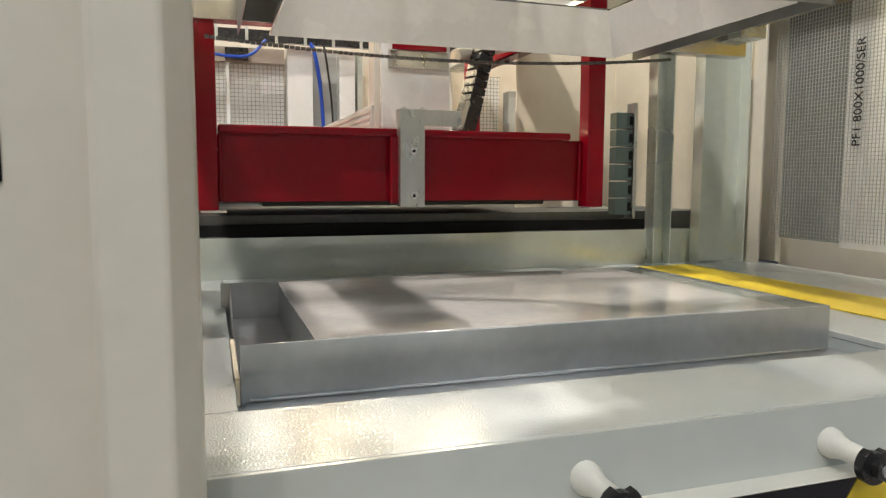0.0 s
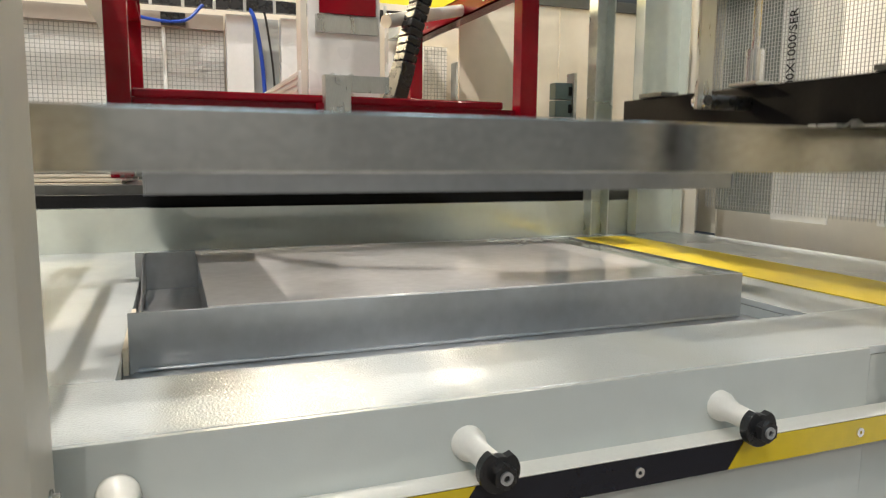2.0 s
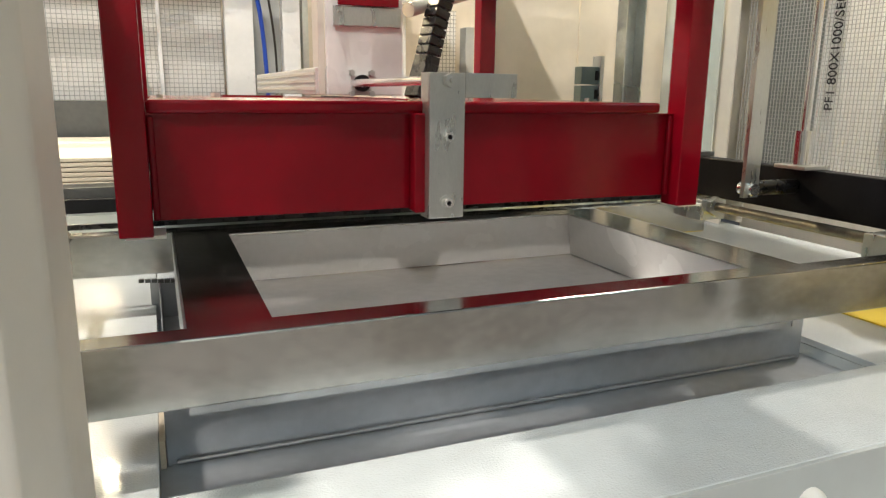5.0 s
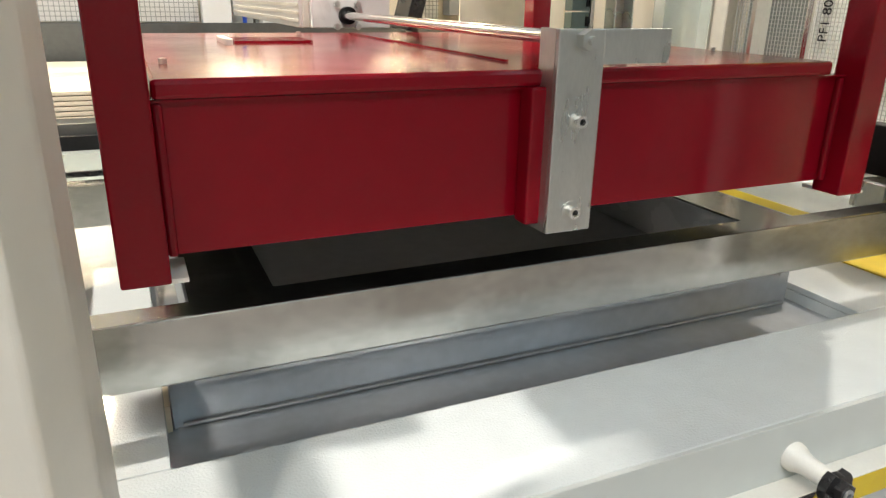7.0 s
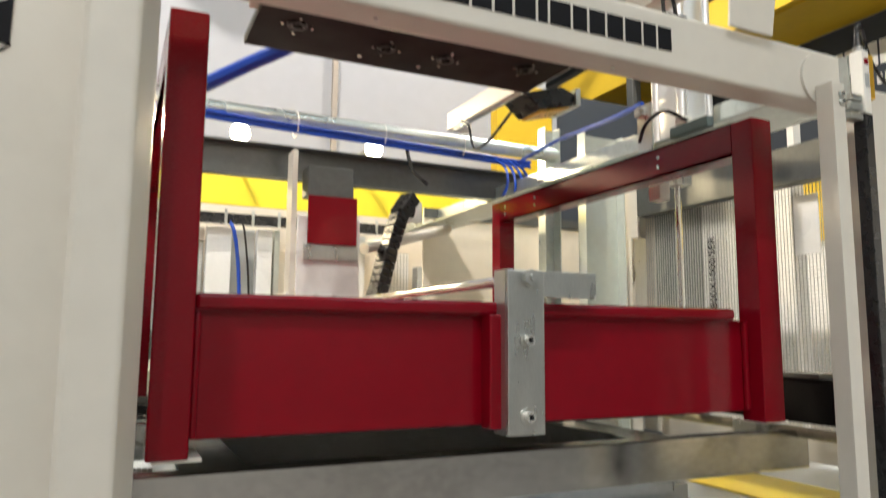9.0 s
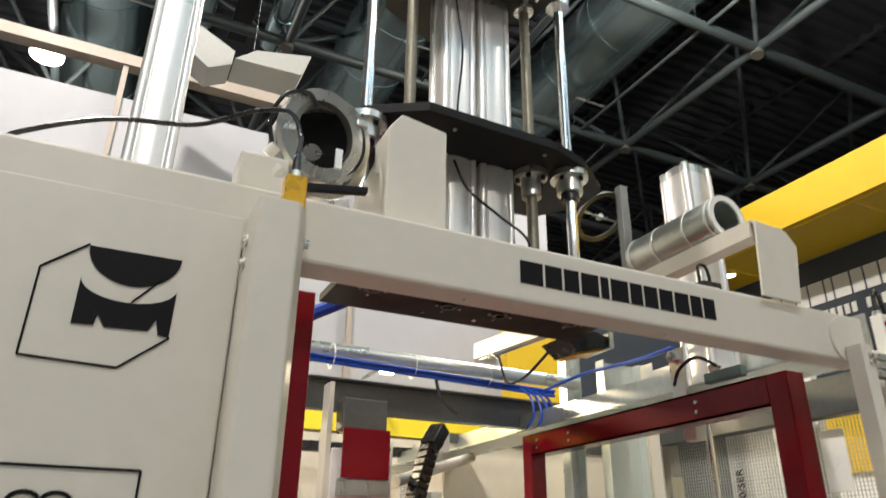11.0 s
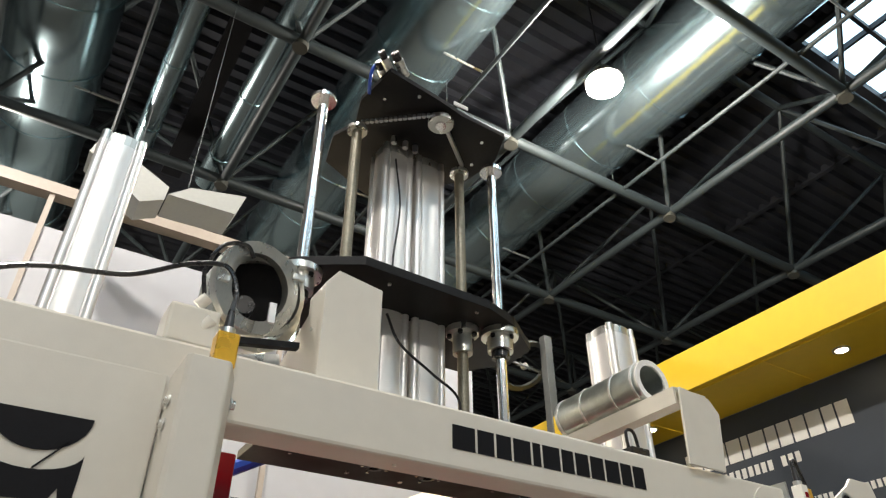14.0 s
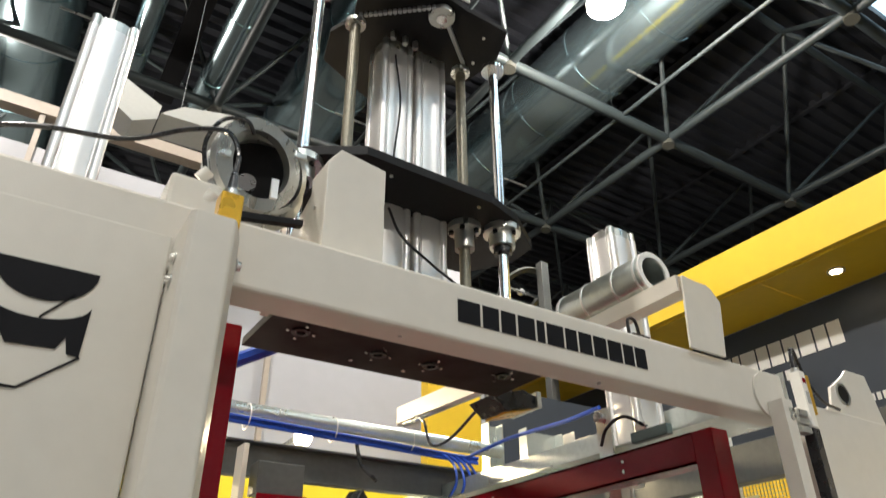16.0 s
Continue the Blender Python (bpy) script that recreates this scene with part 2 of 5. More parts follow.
def prism(outline, axis, lo, hi, bm=None, bevel=0.0):
    """Extrudes a 2D outline: axis 'x' takes (y, z), 'y' takes (x, z), 'z' takes (x, y)."""
    bm = bm or bmesh.new()
    put = {"x": lambda p, d: (d, p[0], p[1]), "y": lambda p, d: (p[0], d, p[1]), "z": lambda p, d: (p[0], p[1], d)}[axis]
    a = [bm.verts.new(put(p, lo)) for p in outline]
    b = [bm.verts.new(put(p, hi)) for p in outline]
    n = len(outline)
    fs = [bm.faces.new(a), bm.faces.new(b[::-1])]
    for k in range(n):
        fs.append(bm.faces.new((a[k], b[k], b[(k + 1) % n], a[(k + 1) % n])))
    bmesh.ops.recalc_face_normals(bm, faces=fs)
    if bevel:
        bmesh.ops.bevel(bm, geom=list({e for f in fs for e in f.edges}), offset=bevel, segments=2, affect="EDGES", profile=0.5)
    return bm


def bolt(parent, c, axis=(0, -1, 0), r=0.008, washer=True, name="bolt"):
    """A socket-head bolt with its washer, standing on a face at c."""
    c, d = Vector(c), Vector(axis)
    b = part(name, ring(c + d * r * 0.6, axis, r, r * 0.5, r * 1.2, sides=12), BOLT, parent, "bright socket-head bolt", True)
    # Black plug paints the shade inside the bolt's socket.
    part("socket", rod(c + d * 0.0005, c + d * r * 0.5, r * 0.49, sides=6), BLACK, b)
    if washer:
        part("washer", ring(c + d * 0.001, axis, r * 1.5, r * 0.9, 0.002, sides=14), ZINC, b)
    return b

# ---- hall ----
solid("floor", box(-14, 16, -12, 18, -0.1, 0.0), CONCRETE, "warm grey exhibition hall floor", "floor", kind="structure")
solid("wall_north", box(-14, 16, 18, 18.3, 0, 12), HALL_WALL, "far grey hall wall", "wall", kind="structure")
solid("wall_south", box(-14, 16, -12.3, -12, 0, 12), HALL_WALL, "far grey hall wall", "wall", kind="structure")
solid("wall_west", box(-14.3, -14, -12, 18, 0, 12), HALL_WALL, "far grey hall wall", "wall", kind="structure")
solid("wall_east", box(16, 16.3, -12, 18, 0, 12), HALL_WALL, "far grey hall wall", "wall", kind="structure")


def roof():
    bm = bmesh.new()
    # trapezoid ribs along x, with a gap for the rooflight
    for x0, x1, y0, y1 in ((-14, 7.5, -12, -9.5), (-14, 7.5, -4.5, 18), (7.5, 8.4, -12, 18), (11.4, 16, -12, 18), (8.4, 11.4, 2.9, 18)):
        pitch, y = 0.28, y0
        prof = []
        while y < y1 - 0.01:
            prof += [(y, 10.4), (y + 0.1, 10.4), (y + 0.14, 10.5), (y + 0.24, 10.5)]
            y += pitch
        lo = [bm.verts.new((x0, a, b)) for a, b in prof]
        hi = [bm.verts.new((x1, a, b)) for a, b in prof]
        for k in range(len(prof) - 1):
            bm.faces.new((lo[k], hi[k], hi[k + 1], lo[k + 1]))
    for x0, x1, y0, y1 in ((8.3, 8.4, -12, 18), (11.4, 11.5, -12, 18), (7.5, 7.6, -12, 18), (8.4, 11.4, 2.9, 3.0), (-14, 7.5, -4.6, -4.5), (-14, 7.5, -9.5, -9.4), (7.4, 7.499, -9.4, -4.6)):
        box(x0, x1, y0, y1, 10.36, 10.6, bm=bm)
    for k in range(13):
        box(8.4, 11.4, -11 + 1.1 * k, -10.94 + 1.1 * k, 10.42, 10.54, bm=bm)
    for x in (9.15, 9.9, 10.65):
        box(x, x + 0.05, -12, 2.9, 10.44, 10.54, bm=bm)
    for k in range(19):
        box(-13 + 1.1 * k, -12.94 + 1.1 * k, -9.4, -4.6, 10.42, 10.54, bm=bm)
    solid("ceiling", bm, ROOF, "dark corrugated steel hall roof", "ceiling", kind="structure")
    solid("rooflight", box(8.4, 11.4, -12, 2.9, 10.55, 10.6), SKY_GLOW, "bright glazed rooflight in the hall roof", "skylight", kind="structure")
    # Unseen rooflight, inferred from bluish front light and added as soft fill.
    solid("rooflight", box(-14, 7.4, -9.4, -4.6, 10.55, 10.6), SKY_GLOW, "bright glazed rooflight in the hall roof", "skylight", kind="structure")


roof()


def space_frame():
    """Two layers of round chords with slanting web bars, each bay line one truss."""
    xs = [4.29 + 2.93 * k for k in range(-4, 4)]
    ys = [5.09 + 2.8 * k for k in range(-4, 4)]
    for j, y in enumerate(ys):
        t = thing("roof_truss", (4.29, y, 7.9), "grey tubular steel roof truss under the hall roof", "truss", "roof trusses")
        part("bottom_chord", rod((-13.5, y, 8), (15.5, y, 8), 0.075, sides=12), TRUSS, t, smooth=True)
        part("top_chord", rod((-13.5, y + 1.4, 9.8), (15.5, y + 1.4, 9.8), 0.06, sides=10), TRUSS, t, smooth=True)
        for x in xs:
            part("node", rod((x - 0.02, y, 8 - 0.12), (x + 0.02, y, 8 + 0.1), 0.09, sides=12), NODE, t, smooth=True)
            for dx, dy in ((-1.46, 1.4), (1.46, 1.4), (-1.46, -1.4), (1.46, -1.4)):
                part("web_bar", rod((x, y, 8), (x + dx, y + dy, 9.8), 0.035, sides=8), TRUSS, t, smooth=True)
    for x in xs:
        t = thing("roof_purlin", (x, 5.09, 7.9), "grey steel tube purlin of the roof frame", "beam", "roof purlins")
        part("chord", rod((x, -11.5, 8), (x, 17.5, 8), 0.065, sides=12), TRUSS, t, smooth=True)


space_frame()


def duct(x, z, r, y0, y1, label):
    t = thing("air_duct", (x, (y0 + y1) / 2, z - r), label, "duct", "hall ducts")
    part("pipe", rod((x, y0, z), (x, y1, z), r, sides=40), DUCT, t, smooth=True)
    y = y0 + 0.5
    while y < y1:
        part("seam", ring((x, y, z), (0, 1, 0), r + 0.012, r - 0.01, 0.03, sides=40), DUCT, t, smooth=True)
        y += 1.25


duct(6.1, 9.15, 0.62, -11.5, 17.5, "large round galvanised air duct under the roof")
duct(2.95, 9.15, 0.61, -11.5, 17.5, "large round galvanised air duct under the roof")
duct(-1.15, 9.15, 0.66, -11.5, 17.5, "large round galvanised air duct under the roof")
duct(1.22, 8.3, 0.17, 2.2, 8.4, "slim galvanised spiral duct under the roof")
duct(0.24, 8.35, 0.14, 2.2, 8.4, "slim galvanised spiral duct under the roof")


def sprinkler(x, z):
    t = thing("sprinkler_pipe", (x, 4, z), "thin steel sprinkler pipe hung under the roof", "pipe", "sprinkler pipes")
    part("pipe", rod((x, -9, z), (x, 15, z), 0.028, sides=8), TRUSS, t)
    for y in (1.6, 4.4, 7.2):
        part("head", rod((x - 0.55, y, z + 0.05), (x, y, z + 0.05), 0.016, sides=6), ZINC, t)
        part("hanger", rod((x, y + 0.8, z), (x, y + 0.8, 10.4), 0.006, sides=5), TRUSS, t)


sprinkler(6.25, 8.0)
sprinkler(3.36, 8.0)
sprinkler(-0.15, 8.0)


def cable_tray():
    t = thing("cable_tray", (0.75, 5, 8.1), "perforated steel cable tray under the roof", "cable tray")
    part("tray", box(0.6, 0.86, 2, 8.5, 8.25, 8.27), BLACK, t)
    for x in (0.6, 0.85):
        part("flange", box(x, x + 0.012, 2, 8.5, 8.27, 8.34), BLACK, t)


cable_tray()

# Every light gets a lamp body, the added unseen ones too.
for k, (lx, ly, lz) in enumerate(LAMPS):
    t = thing("hall_or_fill_lamp", (lx, ly, lz), "round bright roof lamp, one of a set mostly added as fill", "lamp", "hall lamps")
    part("housing", rod((lx, ly, lz + 0.3), (lx, ly, lz + 0.5), 0.22, sides=24, r2=0.1), ZINC, t, smooth=True)
    part("glowing_face", rod((lx, ly, lz + 0.26), (lx, ly, lz + 0.3), 0.21, sides=24), GLOW, t, smooth=True)
    part("cord", rod((lx, ly, lz + 0.5), (lx, ly, 10.4), 0.01, sides=6), BLACK, t)


NAME_WIDTHS = (0.94, 0.7, 0.64, 0.77, 0.35, 0.8, 0.56, 0.64, 0.66, 0.7, 0.55, 0.6)


# ---- stand: fascia, sign wall, white partitions ----
def stand():
    solid("stand_fascia", box(5.0, 5.06, -3, 7.4, 4.15, 4.52), YELLOW_BOARD, "long plain yellow fascia board of the stand", "fascia", kind="structure")
    s = thing("stand_soffit", (5.4, 2, 4.13), "yellow soffit panels under the stand canopy", "soffit", kind="structure")
    y = -3.0
    while y < 7.3:
        part("panel", box(5.062, 5.78, y + 0.004, y + 1.496, 4.135, 4.16), YELLOW_BOARD, s)
        y += 1.5
    for y in (2.52, 4.6, 0.4):
        d = thing("downlight", (5.4, y, 4.12), "small round recessed downlight in the yellow soffit", "light", "downlights")
        part("rim", ring((5.4, y, 4.128), (0, 0, 1), 0.07, 0.05, 0.012), ZINC, d, smooth=True)
        part("lens", rod((5.4, y, 4.126), (5.4, y, 4.134), 0.05), SPOT_GLOW, d)
    w = thing("sign_wall", (5.85, 2, 0), "dark navy stand wall with white lettering bars", "sign wall", kind="structure")
    part("board", box(5.782, 5.9, -3, 7.4, 0, 4.13), NAVY, w)
    # company name, web address and slogan as plain bars
    y = 4.555
    for wd in NAME_WIDTHS:
        part("name_bar", box(5.776, 5.781, y - 0.194 * wd, y, 3.69, 3.90), LETTER_WHITE, w)
        y -= 0.194 * wd + 0.02
    y = 4.72
    for k in range(20):
        if k not in (3, 16):
            part("address_bar", box(5.776, 5.781, y - 0.045, y, 3.525, 3.615), LETTER_WHITE, w)
        y -= 0.07
    y = 3.5
    for n in (7, 10, 8):
        for k in range(n):
            part("slogan_bar", box(5.776, 5.781, y - 0.032, y, 3.16, 3.22), LETTER_WHITE, w)
            y -= 0.05
        y -= 0.06
    y = 3.3
    for n in (6, 5, 9):
        for k in range(n):
            part("slogan_bar", box(5.776, 5.781, y - 0.032, y, 2.94, 3.0), LETTER_WHITE, w)
            y -= 0.05
        y -= 0.06
    c = thing("stand_column", (3.05, 4.6, 0), "yellow stand column beside the navy panel", "column", kind="structure")
    part("face", box(2.75, 3.25, 4.55, 4.65, 0, 3.4), YELLOW_BOARD, c)
    part("edge", box(3.252, 3.29, 4.54, 4.66, 0, 3.4), WHITE_BOARD, c)
    part("panel", box(3.292, 5.0, 4.58, 4.64, 0, 3.4), NAVY, c)
    p = thing("white_partition", (0, 5.2, 0), "white exhibition partition behind the machine", "partition", kind="structure")
    for x in (-4.36, -2.36, -0.36, 1.64):
        part("panel", box(x + 0.01, x + 1.99, 5.2, 5.25, 0, 4.8), WHITE_BOARD, p)
        part("upright", box(x - 0.02, x + 0.02, 5.16, 5.2, 0, 5.079), PALE_FRAME, p)
    part("top_rail", box(-4.6, 3.6, 5.14, 5.26, 5.08, 5.18), PALE_FRAME, p)
    part("yellow_band", box(-3, 5, 5.12, 5.159, 2.36, 2.62), LIT_YELLOW_BOARD, p)


stand()


# ---- machine frame ----
def table():
    """The forming table: painted top round a well, with a front apron."""
    t = thing("forming_table", (0.9, 1.8, 0), "light grey painted steel forming table with a recessed well", "machine table")
    part("front_top", box(-0.35, 2.45, 1.0205, 1.25, 0.985, 1.0, 0.002), TABLE, t)
    part("side_top", box(-0.35, 0.236, 1.252, 2.69, 0.985, 1.0, 0.002), TABLE, t)
    part("side_top", box(1.56, 2.45, 1.252, 2.69, 0.985, 1.0, 0.002), TABLE, t)
    part("rear_top", box(0.238, 1.558, 2.19, 2.69, 0.985, 1.0, 0.002), TABLE, t)
    part("well_floor", box(0.236, 1.56, 1.25, 2.19, 0.945, 0.96), DULL_STEEL, t)
    for x0, x1, y0, y1 in ((0.221, 0.235, 1.25, 2.19), (1.561, 1.575, 1.25, 2.19), (0.25, 1.56, 1.236, 1.249)):
        part("well_side", box(x0, x1, y0, y1, 0.945, 0.984), TABLE, t)
    part("apron", box(-0.35, 1.44, 1.012, 1.02, 0.2, 0.9995, 0.001), APRON, t)
    part("apron", box(1.444, 2.45, 1.02, 1.0275, 0.2, 0.984), APRON, t)
    part("end_plate", box(1.44, 1.444, 1.012, 1.0275, 0.2, 0.984), APRON, t)
    part("yellow_stripe", box(1.79, 2.07, 1.06, 2.6, 1.0005, 1.003), YELLOW, t, "yellow warning stripe on the table")
    part("plinth", box(-0.3, 2.4, 1.05, 2.6, 0.0, 0.2), GALV_DARK, t)
    s = part("edge_strip", box(-0.3, 1.75, 0.972, 1.0115, 0.85, 0.895, 0.002), STEEL, t, "steel edge strip with black and yellow tape")
    # White layer paints the light lying on the polished steel top.
    part("lit_strip_top", box(-0.3, 1.75, 0.9705, 1.0115, 0.8955, 0.898, 0.001), WHITE_PLASTIC, s)
    for x in (-0.25, 0.2, 0.65, 1.1):
        part("black_tape" if x in (-0.25, 0.65) else "yellow_tape", prism([(x, 0.8505), (x + 0.448, 0.8505), (x + 0.478, 0.8945), (x + 0.03, 0.8945)], "y", 0.9705, 0.9718), BLACK_TAPE if x in (-0.25, 0.65) else YELLOW_TAPE, s)
    for x in (0.05, 0.495, 0.935, 1.375):
        part("screw", ring((x, 0.9695, 0.873), (0, 1, 0), 0.008, 0.003, 0.004, sides=12), CHROME, s)
    for x in (0.252, 0.683, 1.113, 1.543):
        clamp_knob(x, t)
    for x, z in ((1.585, 0.708), (1.607, 0.733)):
        bolt(t, (x, 1.0198, z), (0, -1, 0), 0.012)


def clamp_knob(x, k):
    z, y = 0.938, 1.0118
    prof = [(0.024, 0.0), (0.0235, 0.008), (0.019, 0.016), (0.0165, 0.026), (0.0165, 0.058)]
    lean = lambda d: (0.2 * d, -0.17 * d)
    bm = bmesh.new()
    loops = [[bm.verts.new((x + lean(d)[0] + r * math.cos(a), y - d, z + lean(d)[1] + r * math.sin(a))) for a in (2 * math.pi * s / 20 for s in range(20))] for r, d in prof]
    for i in range(len(loops) - 1):
        for s in range(20):
            bm.faces.new((loops[i][s], loops[i][(s + 1) % 20], loops[i + 1][(s + 1) % 20], loops[i + 1][s]))
    bm.faces.new(loops[-1])
    bm.faces.new(loops[0][::-1])
    k = part("knob_bush", bm, WHITE_PLASTIC, k, "white plastic bush with a black cam knob", True)
    out = []
    for s in range(28):
        a = 2 * math.pi * s / 28
        r = 0.029 if not 0.1 < (a - 1.0) % (2 * math.pi) < 0.9 else 0.021
        out.append((x + 0.015 + r * math.cos(a), z - 0.014 + r * math.sin(a)))
    part("cam_disc", prism(out, "y", 0.939, 0.9536, bevel=0.001), BLACK_PLASTIC, k)
    part("nut", rod((x + 0.017, 0.926, z - 0.016), (x + 0.017, 0.939, z - 0.016), 0.017, sides=6), BLACK_PLASTIC, k)
    part("insert", ring((x + 0.017, 0.925, z - 0.016), (0, 1, 0), 0.009, 0.0045, 0.004, sides=12), DULL_STEEL, k)


table()


def tray():
    """The steel box mould with its polished plate, standing in the well."""
    t = thing("mould_tray", (0.9, 1.8, 0.96), "steel box mould with a polished top plate in the table well", "mould")
    part("front_wall", box(0.246, 1.53, 1.405, 1.409, 0.96, 1.064, 0.001), DULL_STEEL, t)
    part("front_flange", box(0.252, 1.535, 1.27, 1.404, 0.961, 0.964), DULL_STEEL, t)
    part("weld", rod((0.26, 1.4015, 0.9675), (1.52, 1.4015, 0.9675), 0.0035, sides=8), DULL_STEEL, t, "grey weld bead", True)
    part("left_wall", prism([(2.156, 0.96), (2.156, 1.062), (2.06, 1.06), (1.9, 1.0), (1.6, 0.985), (1.41, 0.985), (1.41, 0.96)], "x", 0.246, 0.249), DULL_STEEL, t, "cut-down side sheet")
    part("right_wall", box(1.527, 1.53, 1.41, 2.16, 0.96, 1.064), DULL_STEEL, t)
    part("back_wall", box(0.225, 1.527, 2.157, 2.16, 0.96, 1.064), DULL_STEEL, t)
    part("inner_wall", box(0.378, 0.382, 1.41, 2.156, 0.961, 1.06), DULL_STEEL, t)
    part("trough_floor", box(0.25, 0.377, 1.41, 2.156, 0.961, 0.966), DULL_STEEL, t)
    part("top_plate", box(0.372, 1.42, 1.4095, 2.14, 1.0605, 1.066, 0.001), PLATEN, t, "polished plate mirroring the hall")
    part("packer", box(0.2365, 0.2445, 1.4, 1.72, 0.9605, 1.006), WOOD, t, "pale wooden packer")
    part("rest", box(1.424, 1.526, 1.41, 2.156, 1.054, 1.06), SILL, t)


tray()


def rear_sill():
    s = thing("rear_sill", (0.9, 2.72, 1.0), "galvanised sill plate behind the table", "sill")
    part("plate", box(-0.3, 2.3, 2.69, 2.70, 1.0, 1.143), SILL, s)
    part("lip", box(-0.3, 2.3, 2.70, 2.74, 1.135, 1.143), SILL, s)
    part("rail", box(-0.3, 2.0, 2.745, 2.775, 1.1, 1.185, 0.002), BLACK, s, "black guide rail")
    r = thing("rear_bed", (0.9, 3.4, 0), "dark steel bed under the heater carriage", "machine bed")
    part("bed", box(-0.3, 2.3, 2.79, 4.2, 1.10, 1.215), GALV_DARK, r)
    part("skirt", box(-0.3, 2.3, 2.75, 4.2, 0.0, 1.09), APRON, r)


rear_sill()


def pillar(name, x0, x1, z0, z1, flip=False):
    """A folded cream guard post with a chamfered inner edge."""
    p = thing(name, ((x0 + x1) / 2, 0.9, z0), "cream painted folded steel guard post at the machine front", "post", "guard posts")
    if flip:
        out = [(x0, 0.868), (x0 + 0.036, 0.868), (x0 + 0.038, 0.89), (x0 + 0.06, 0.89), (x0 + 0.06, 0.905), (x0, 0.905)]
    else:
        out = [(x0, 0.821), (x0 + 0.006, 0.815), (x1 - 0.025, 0.815), (x1 - 0.021, 0.817), (x1 - 0.019, 0.821), (x1 - 0.002, 0.864), (x1, 0.872), (x1, 0.99), (x0 + 0.01, 0.99), (x0, 0.905)]
    part("shell", prism(out, "z", z0, z1, bevel=0.0015), CREAM, p)
    return p


post = pillar("guard_post", 0.113, 0.193, 0.35, 1.966)
for z in (1.885, 1.918):
    bolt(post, (0.1128, 0.876, z), (-1, 0, 0), 0.006)
bolt(post, (0.1935, 0.88, 1.932), (1, 0, 0), 0.007)
bolt(post, (0.1935, 0.955, 0.967), (1, 0, 0), 0.008)
post_b = pillar("guard_post", 1.426, 1.486, 1.0, 1.945, True)
for z in (1.92, 1.905):
    bolt(post_b, (1.45, 0.8675, z), (0, -1, 0), 0.005)


def side_panel(x0, x1, right):
    n = "side_guard"
    p = thing(n, ((x0 + x1) / 2, 0.95, 0.2), "cream painted sheet-metal guard panel with a printed black logo" if not right else "cream painted sheet-metal guard panel", "panel", "guard panels")
    part("sheet", box(x0, x1, 0.912, 0.99, 0.2, 1.971, 0.004), CREAM, p)
    return p


panel = side_panel(-1.3, 0.1125, False)
side_panel(1.6, 2.3, True)


def logos(p):
    """The two printed marks, as plain shapes on the panel."""
    y0, y1 = 0.9095, 0.9118

    def line(a, b, w, name="outline_bar"):
        a, b = Vector(a), Vector(b)
        d = (b - a).normalized()
        s = Vector((-d.y, d.x)) * w / 2
        part(name, prism([tuple(a + s), tuple(b + s), tuple(b - s), tuple(a - s)], "y", y0, y1), INK, p)

    hexa = [(-0.084, 1.887), (-0.135, 1.846), (-0.136, 1.73), (-0.023, 1.726), (0.034, 1.773)]
    for a, b in zip(hexa[:-1], hexa[1:]):
        line(a, b, 0.0025)
    bowl = [(-0.025 + 0.059 * math.cos(a), 1.885 - 0.048 * math.sin(a)) for a in (math.pi - k * math.pi / 14 for k in range(15))]
    part("bowl_shape", prism(bowl, "y", y0, y1), INK, p)
    crown = [(-0.086, 1.777), (-0.086, 1.841)] + [(-0.026 + 0.06 * math.cos(a), 1.84 - 0.027 * math.sin(a)) for a in (math.pi - k * math.pi / 12 for k in range(1, 12))]
    crown += [(0.034, 1.838), (0.033, 1.773), (0.019, 1.775), (0.014, 1.795), (0.006, 1.779), (-0.047, 1.777), (-0.057, 1.792), (-0.06, 1.778)]
    part("crown_shape", prism(crown, "y", y0, y1), INK, p)
    line((-0.02, 1.815), (0.012, 1.852), 0.002)
    # framed square mark below
    x0, x1, z0, z1 = -0.131, 0.028, 1.34, 1.602
    line((x0, z1), (x1, z1), 0.003)
    line((x1, z1), (x1, z0), 0.003)
    line((x1, z0), (x0, z0), 0.003)
    line((x0, z0), (x0, z1), 0.003)
    for x in (-0.11, -0.076, -0.04):
        line((x, 1.496), (x, 1.563), 0.01, "stroke_bar")
        line((x - 0.012, 1.497), (x + 0.012, 1.497), 0.004, "stroke_bar")
    for xa in (-0.11, -0.076):
        pts = [(xa + 0.0175 + 0.0175 * math.cos(a), 1.56 + 0.013 * math.sin(a)) for a in (math.pi - k * math.pi / 6 for k in range(7))]
        for a, b in zip(pts[:-1], pts[1:]):
            line(a, b, 0.005, "stroke_bar")
    pts = [(-0.042 + 0.055 * math.cos(a), 1.432 + 0.05 * math.sin(a)) for a in (0.7 + k * 4.9 / 16 for k in range(17))]
    for a, b in zip(pts[:-1], pts[1:]):
        line(a, b, 0.006, "stroke_bar")


logos(panel)


